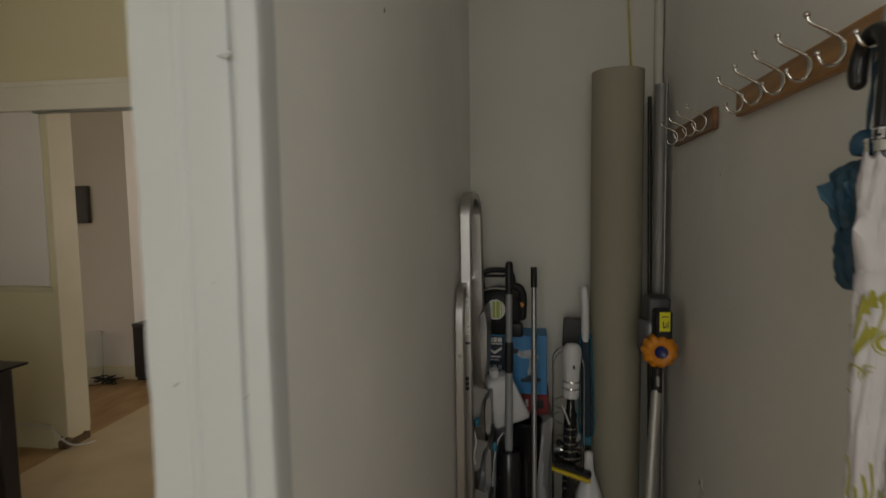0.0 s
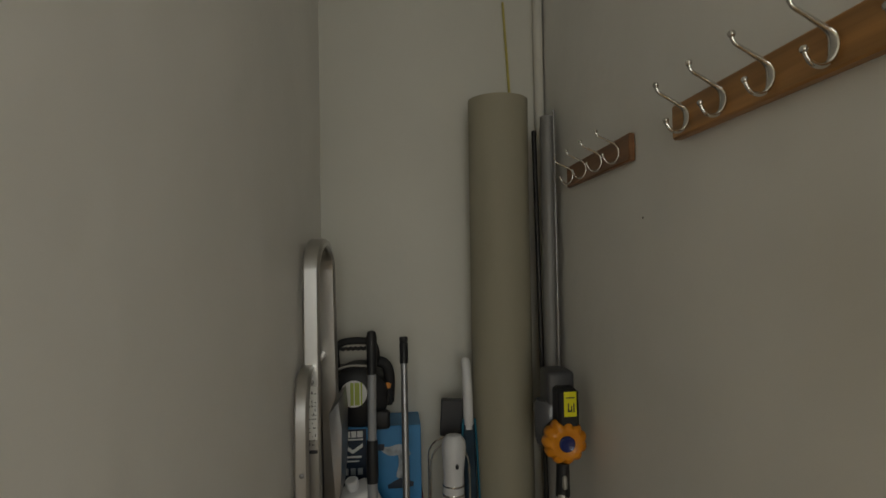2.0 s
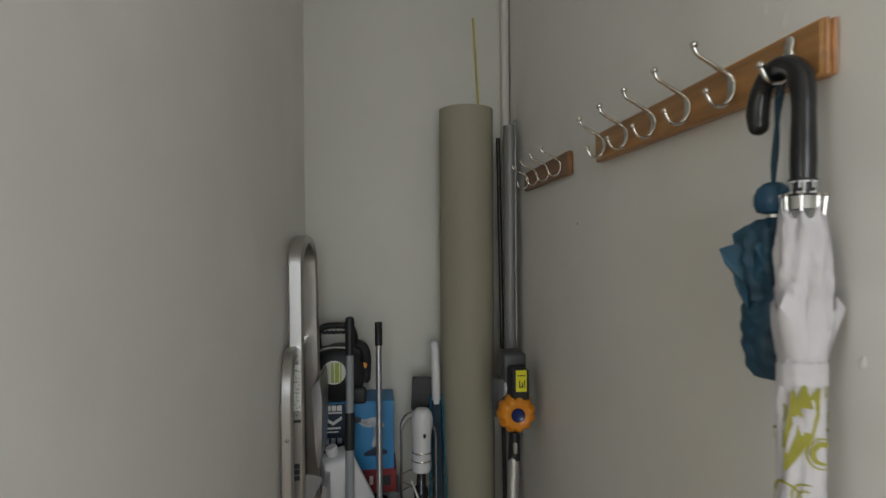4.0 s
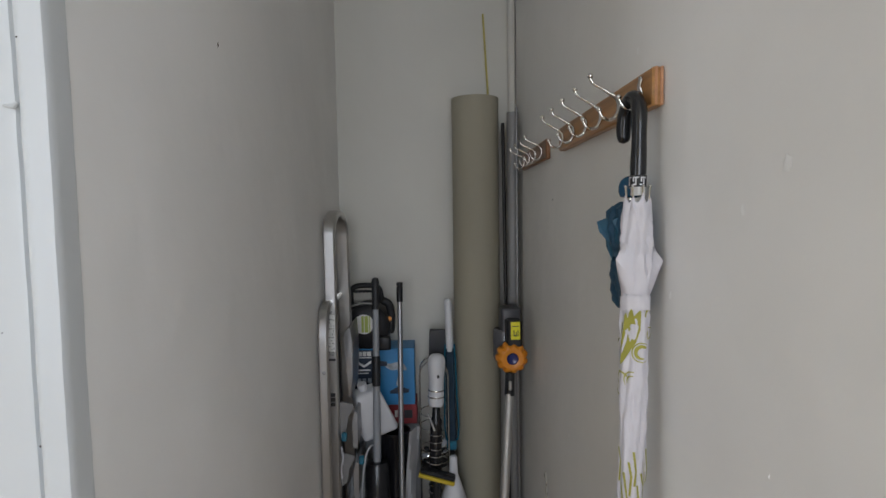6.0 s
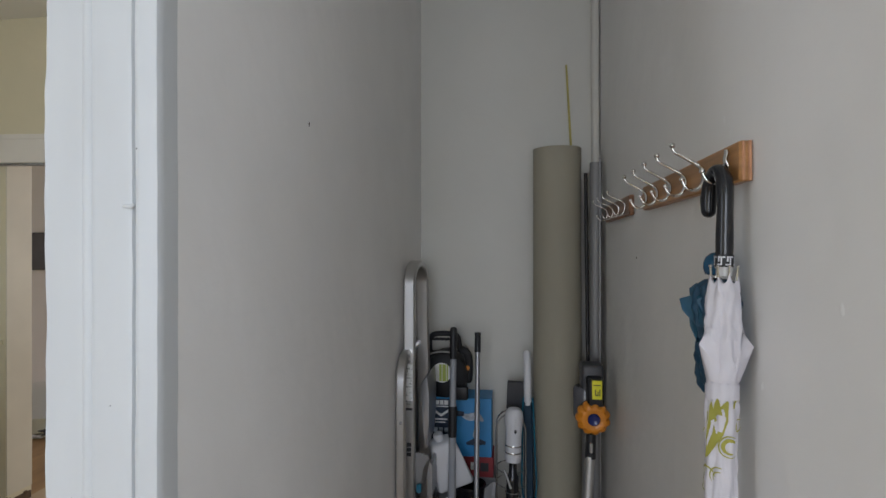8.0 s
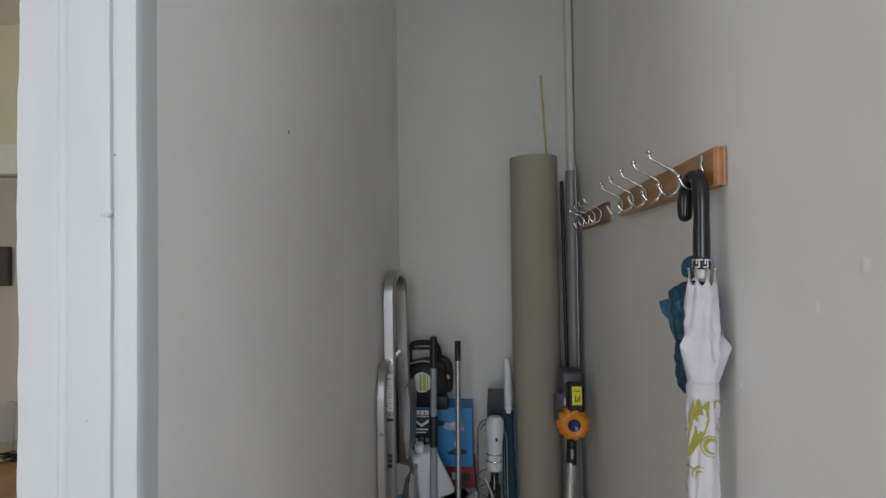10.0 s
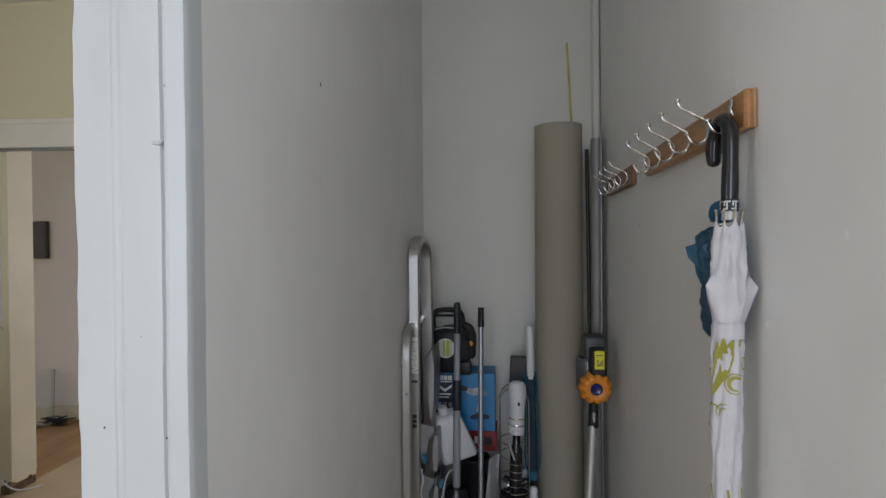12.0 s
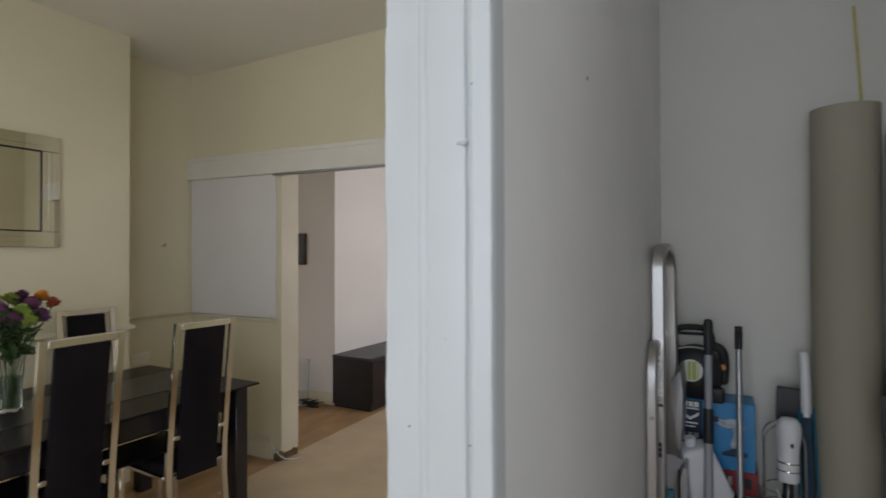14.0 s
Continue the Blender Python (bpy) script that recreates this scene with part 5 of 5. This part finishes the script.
def dining_chair():
    """Faces -x; the origin lies on the floor under the back."""
    c = thing("dining_chair", "black high-back dining chair with chrome flat-bar frame", "chair", group="chairs round the dining table")
    for y in (-0.153, 0.153):
        bm = bmesh.new()
        pts = [(0.02, y, 0.0), (-0.015, y, 0.30), (-0.02, y, 0.46), (0.005, y, 0.75), (0.056, y, 1.182)]
        rings = []
        for p in smooth_path(pts, 5):
            rings.append([bm.verts.new((p.x + u, p.y + v, p.z)) for u, v in ((-0.010, -0.0145), (0.010, -0.0145), (0.010, 0.0145), (-0.010, 0.0145))])
        for a, b in zip(rings, rings[1:]):
            for i in range(4):
                bm.faces.new((a[i], a[(i + 1) % 4], b[(i + 1) % 4], b[i]))
        bm.faces.new(rings[0][::-1])
        bm.faces.new(rings[-1])
        part("back_post", bm, CHROME_SOFT, c)
    part("top_bar", box(0.044, 0.066, -0.138, 0.138, 1.148, 1.182, 0.003), CHROME_SOFT, c)
    b = bmesh.new()
    rings = []
    for p in smooth_path([(-0.016, 0, 0.40), (-0.018, 0, 0.5), (0.006, 0, 0.75), (0.053, 0, 1.145)], 6):
        w = 0.108
        rings.append([b.verts.new((p.x + u, v, p.z)) for u, v in ((-0.016, -w + 0.01), (-0.010, -w), (0.006, -w), (0.012, -w + 0.01), (0.012, w - 0.01), (0.006, w), (-0.010, w), (-0.016, w - 0.01))])
    for a, q in zip(rings, rings[1:]):
        for i in range(8):
            b.faces.new((a[i], a[(i + 1) % 8], q[(i + 1) % 8], q[i]))
    b.faces.new(rings[0][::-1])
    b.faces.new(rings[-1])
    part("backrest", b, BLACK_LEATHER, c)
    for y in (-1, 1):
        part("connector", box(-0.012, 0.004, *sorted((y * 0.1085, y * 0.138)), 0.60, 0.622, 0.002), CHROME_SOFT, c)
    part("seat", box(-0.47, -0.035, -0.175, 0.175, 0.43, 0.49, 0.014), BLACK_LEATHER, c)
    part("seat_frame", box(-0.472, -0.035, -0.178, 0.178, 0.412, 0.4295, 0.003), CHROME_SOFT, c)
    for y in (-0.15, 0.15):
        part("front_leg", box(-0.465, -0.445, y - 0.014, y + 0.014, 0, 0.4115, 0.003), CHROME_SOFT, c)
    return c


chair = dining_chair()
chair.matrix_world = pose(-2.405, 1.14, 0, 0, 0, 2)
copy_thing(chair, pose(-2.405, 1.722, 0, 0, 0, -3))
copy_thing(chair, pose(-2.405, 0.55, 0, 0, 0, 1))
copy_thing(chair, pose(-3.47, 1.755, 0, 0, 0, 180))
copy_thing(chair, pose(-3.47, 1.05, 0, 0, 0, 180))


def wall_mirror():
    t = thing("wall_mirror", "rectangular wall mirror with a faceted glass border", "mirror", (-3.58, 1.17, 1.8925))
    part("backing", box(0.0005, 0.016, -0.448, 0.448, -0.326, 0.326), DARK_METAL, t)
    part("mirror_glass", box(0.016, 0.020, -0.352, 0.352, -0.23, 0.23), MIRROR, t, smooth=False)
    for y0, y1, z0, z1, name in ((-0.45, 0.45, 0.238, 0.328, "frame_strip"), (-0.45, 0.45, -0.328, -0.238, "frame_strip"), (-0.45, -0.36, -0.236, 0.236, "frame_strip"), (0.36, 0.45, -0.236, 0.236, "frame_strip")):
        bm = bmesh.new()
        if y1 - y0 > 0.5:
            bm_box(bm, 0.0165, 0.030, y0, y1, z0, z1, 0.0015)
            bm_box(bm, 0.030, 0.0325, y0 + 0.09, y1 - 0.09, z0 + 0.03, z1 - 0.03, 0.0008)
        else:
            bm_box(bm, 0.0165, 0.030, y0, y1, z0, z1, 0.0015)
            bm_box(bm, 0.030, 0.0325, y0 + 0.03, y1 - 0.03, z0 + 0.01, z1 - 0.01, 0.002)
        part(name, bm, MIRROR, t, smooth=False)
    for y in (-0.356, 0.356):
        part("inner_edge", box(0.0165, 0.026, y - 0.004, y + 0.004, -0.23, 0.23), DARK_METAL, t)
    return t


wall_mirror()


def flower_vase():
    v = thing("flower_vase", "clear glass vase on the dining table", "vase", (-3.0, 1.15, 0.7825))
    part("glass", lathe([(0.0, 0.0), (0.05, 0.0), (0.055, 0.01), (0.05, 0.12), (0.062, 0.25), (0.060, 0.25), (0.047, 0.12), (0.05, 0.015), (0.0, 0.012)], 28, caps=False), GLASS, v)
    part("water", lathe([(0.0, 0.014), (0.047, 0.016), (0.044, 0.12), (0.046, 0.16), (0.0, 0.16)], 24, caps=False), GLASS_GREEN, v)
    b = thing("flower_bunch", "mixed bunch of purple, orange and lime flowers", "flowers", (-3.0, 1.15, 0.80))
    r5 = random.Random(5)

    def head(p, rad, n, layers, material, tiltv):
        bm = bmesh.new()
        m = Matrix.Translation(p) @ Euler(tiltv).to_matrix().to_4x4()
        for L in range(layers):
            rr = rad * (1 - 0.22 * L)
            for i in range(n):
                a = 2 * math.pi * (i + 0.5 * L) / n + r5.uniform(-0.12, 0.12)
                w = rad * 0.28
                up = 0.012 * L + rad * 0.12 * (1 + L)
                ca, sa = math.cos(a), math.sin(a)
                pts = [(0, 0, 0.004 * L), (rr * 0.55 * ca - w * sa, rr * 0.55 * sa + w * ca, up), (rr * ca, rr * sa, up * 0.8 + r5.uniform(-0.004, 0.004)), (rr * 0.55 * ca + w * sa, rr * 0.55 * sa - w * ca, up)]
                bm.faces.new([bm.verts.new(m @ Vector(q)) for q in pts])
        bmesh.ops.create_icosphere(bm, subdivisions=1, radius=rad * 0.25, matrix=m @ Matrix.Translation((0, 0, rad * 0.25)))
        return part("flower_head", bm, material, b)
    spots = [((0.03, 0.115, 0.505), 0.042, ORANGE_PETAL), ((0.06, 0.155, 0.475), 0.036, RUST_PETAL), ((0.05, 0.065, 0.475), 0.05, PURPLE_PETAL), ((0.075, 0.09, 0.42), 0.05, PURPLE_PETAL), ((0.06, 0.02, 0.445), 0.05, LIME_PETAL), ((0.03, -0.02, 0.50), 0.05, LIME_PETAL), ((0.02, 0.03, 0.51), 0.045, PURPLE_PETAL),
             ((0.05, -0.07, 0.46), 0.05, PURPLE_PETAL), ((-0.04, -0.05, 0.49), 0.05, LIME_PETAL), ((-0.06, 0.06, 0.47), 0.05, PURPLE_PETAL), ((0.0, -0.13, 0.44), 0.045, ORANGE_PETAL), ((-0.05, -0.12, 0.40), 0.045, RUST_PETAL), ((0.09, 0.04, 0.40), 0.045, LIME_PETAL), ((0.085, -0.03, 0.41), 0.05, PURPLE_PETAL), ((0.0, 0.08, 0.45), 0.045, PURPLE_PETAL), ((0.07, -0.10, 0.40), 0.045, LIME_PETAL)]
    for p, rad, mt in spots:
        head(p, rad, 14, 3, mt, (r5.uniform(-0.5, 0.5) - p[1] * 2, 0.5 + p[0] * 3, r5.uniform(0, 3)))
        part("stem", tube(smooth_path([(p[0] * 0.1, p[1] * 0.12, 0.0), (p[0] * 0.3, p[1] * 0.3, 0.22), p], 4), 0.0028, 6), STEM_GREEN, b)
    for i in range(170):
        a, z = r5.uniform(0, 6.28), r5.uniform(0.22, 0.46)
        rad = r5.uniform(0.02, 0.07 + 0.30 * (z - 0.22))
        c = Vector((rad * math.cos(a), rad * math.sin(a), z))
        bm = bmesh.new()
        m = Matrix.Translation(c) @ Euler((r5.uniform(-1, 1), r5.uniform(-1, 1), a)).to_matrix().to_4x4()
        s = r5.uniform(0.028, 0.055)
        q = [(-s, 0, 0), (-s * 0.3, s * 0.35, 0.004), (s, 0, -0.006), (-s * 0.3, -s * 0.35, 0.004)]
        bm.faces.new([bm.verts.new(m @ Vector(x)) for x in q])
        part("leaf", bm, LEAF_GREEN, b)


flower_vase()
nail = part("wall_hook", tube([(-3.93, 2.522, 1.590), (-3.905, 2.522, 1.588), (-3.893, 2.520, 1.594), (-3.888, 2.518, 1.608)], 0.006, 8), BRASS_CHROME)
tagged(nail, "small dull brass hook in the cream wall", "hook")
sock = thing("wall_socket", "white plastic double wall socket", "socket", (-3.93, 2.345, 0.735))
part("plate", box(0.0004, 0.010, -0.073, 0.073, -0.043, 0.043, 0.003), GLOSS_CREAMWHITE, sock)
for y in (-0.036, 0.036):
    part("rocker", box(0.010, 0.013, y - 0.008, y + 0.008, 0.012, 0.03, 0.001), GLOSS_CREAMWHITE, sock)

# ---- next room ----


def cabinet():
    t = thing("low_cabinet", "low black cabinet standing against the white wall", "cabinet", (-3.28, 4.06, 0))
    part("carcass", box(-0.235, 0.235, 0.0, 1.2, 0.03, 0.49, 0.003), BLACK, t)
    part("top", box(-0.238, 0.242, -0.006, 1.206, 0.491, 0.515, 0.003), BLACK_TOP, t, "dull dark grey top")
    for y in (0.01, 0.61):
        part("door", box(0.236, 0.252, y, y + 0.58, 0.06, 0.48, 0.002), BLACK, t)
    part("plinth", box(-0.225, 0.22, 0.015, 1.185, 0.0, 0.029), BLACK, t)
    return t


cabinet()
scr = thing("wall_panel", "small dark panel mounted on the white wall", "panel", (-4.03, 4.1, 1.58))
part("panel_body", box(-0.14, 0.14, -0.035, -0.0005, -0.165, 0.165, 0.006), DARK_GREY_PLASTIC, scr)
part("panel_face", box(-0.125, 0.125, -0.0375, -0.0352, -0.15, 0.15, 0.001), SMOKE_PLASTIC, scr)
r6 = random.Random(6)
for mt, n, cx, cy, lab in ((WHITE_PLASTIC, 20, -3.86, 3.86, "tangled white cable on the floor"), (BLACK_PLASTIC, 34, -3.72, 3.98, "tangled black cable on the floor")):
    pts = [(cx + r6.uniform(-0.14, 0.14), cy + r6.uniform(-0.07, 0.04), 0.008 + r6.uniform(0, 0.05)) for i in range(n)]
    ob = part("cable", tube(smooth_path(pts, 4), 0.005, 6), mt)
    tagged(ob, lab, "cable")
jar = thing("clear_bin", "tall clear plastic bin beside the cables on the floor", "bin", (-3.87, 3.97, 0))
gl = part("bin_wall", lathe([(0.0, 0.001), (0.080, 0.0), (0.086, 0.012), (0.098, 0.43), (0.103, 0.436), (0.103, 0.442), (0.095, 0.440), (0.082, 0.016), (0.0, 0.012)], 32, caps=False), GLASS, jar)
gl.visible_shadow = False
foot = part("floor_cable", tube(smooth_path([(-3.45, 2.752, 0.156), (-3.20, 2.752, 0.157), (-3.02, 2.752, 0.150), (-2.955, 2.750, 0.095), (-2.90, 2.775, 0.035), (-2.86, 2.83, 0.009), (-2.83, 2.90, 0.006)], 6), 0.005, 8), WHITE_PLASTIC)
tagged(foot, "white cable along the skirting at the opening's foot", "cable")
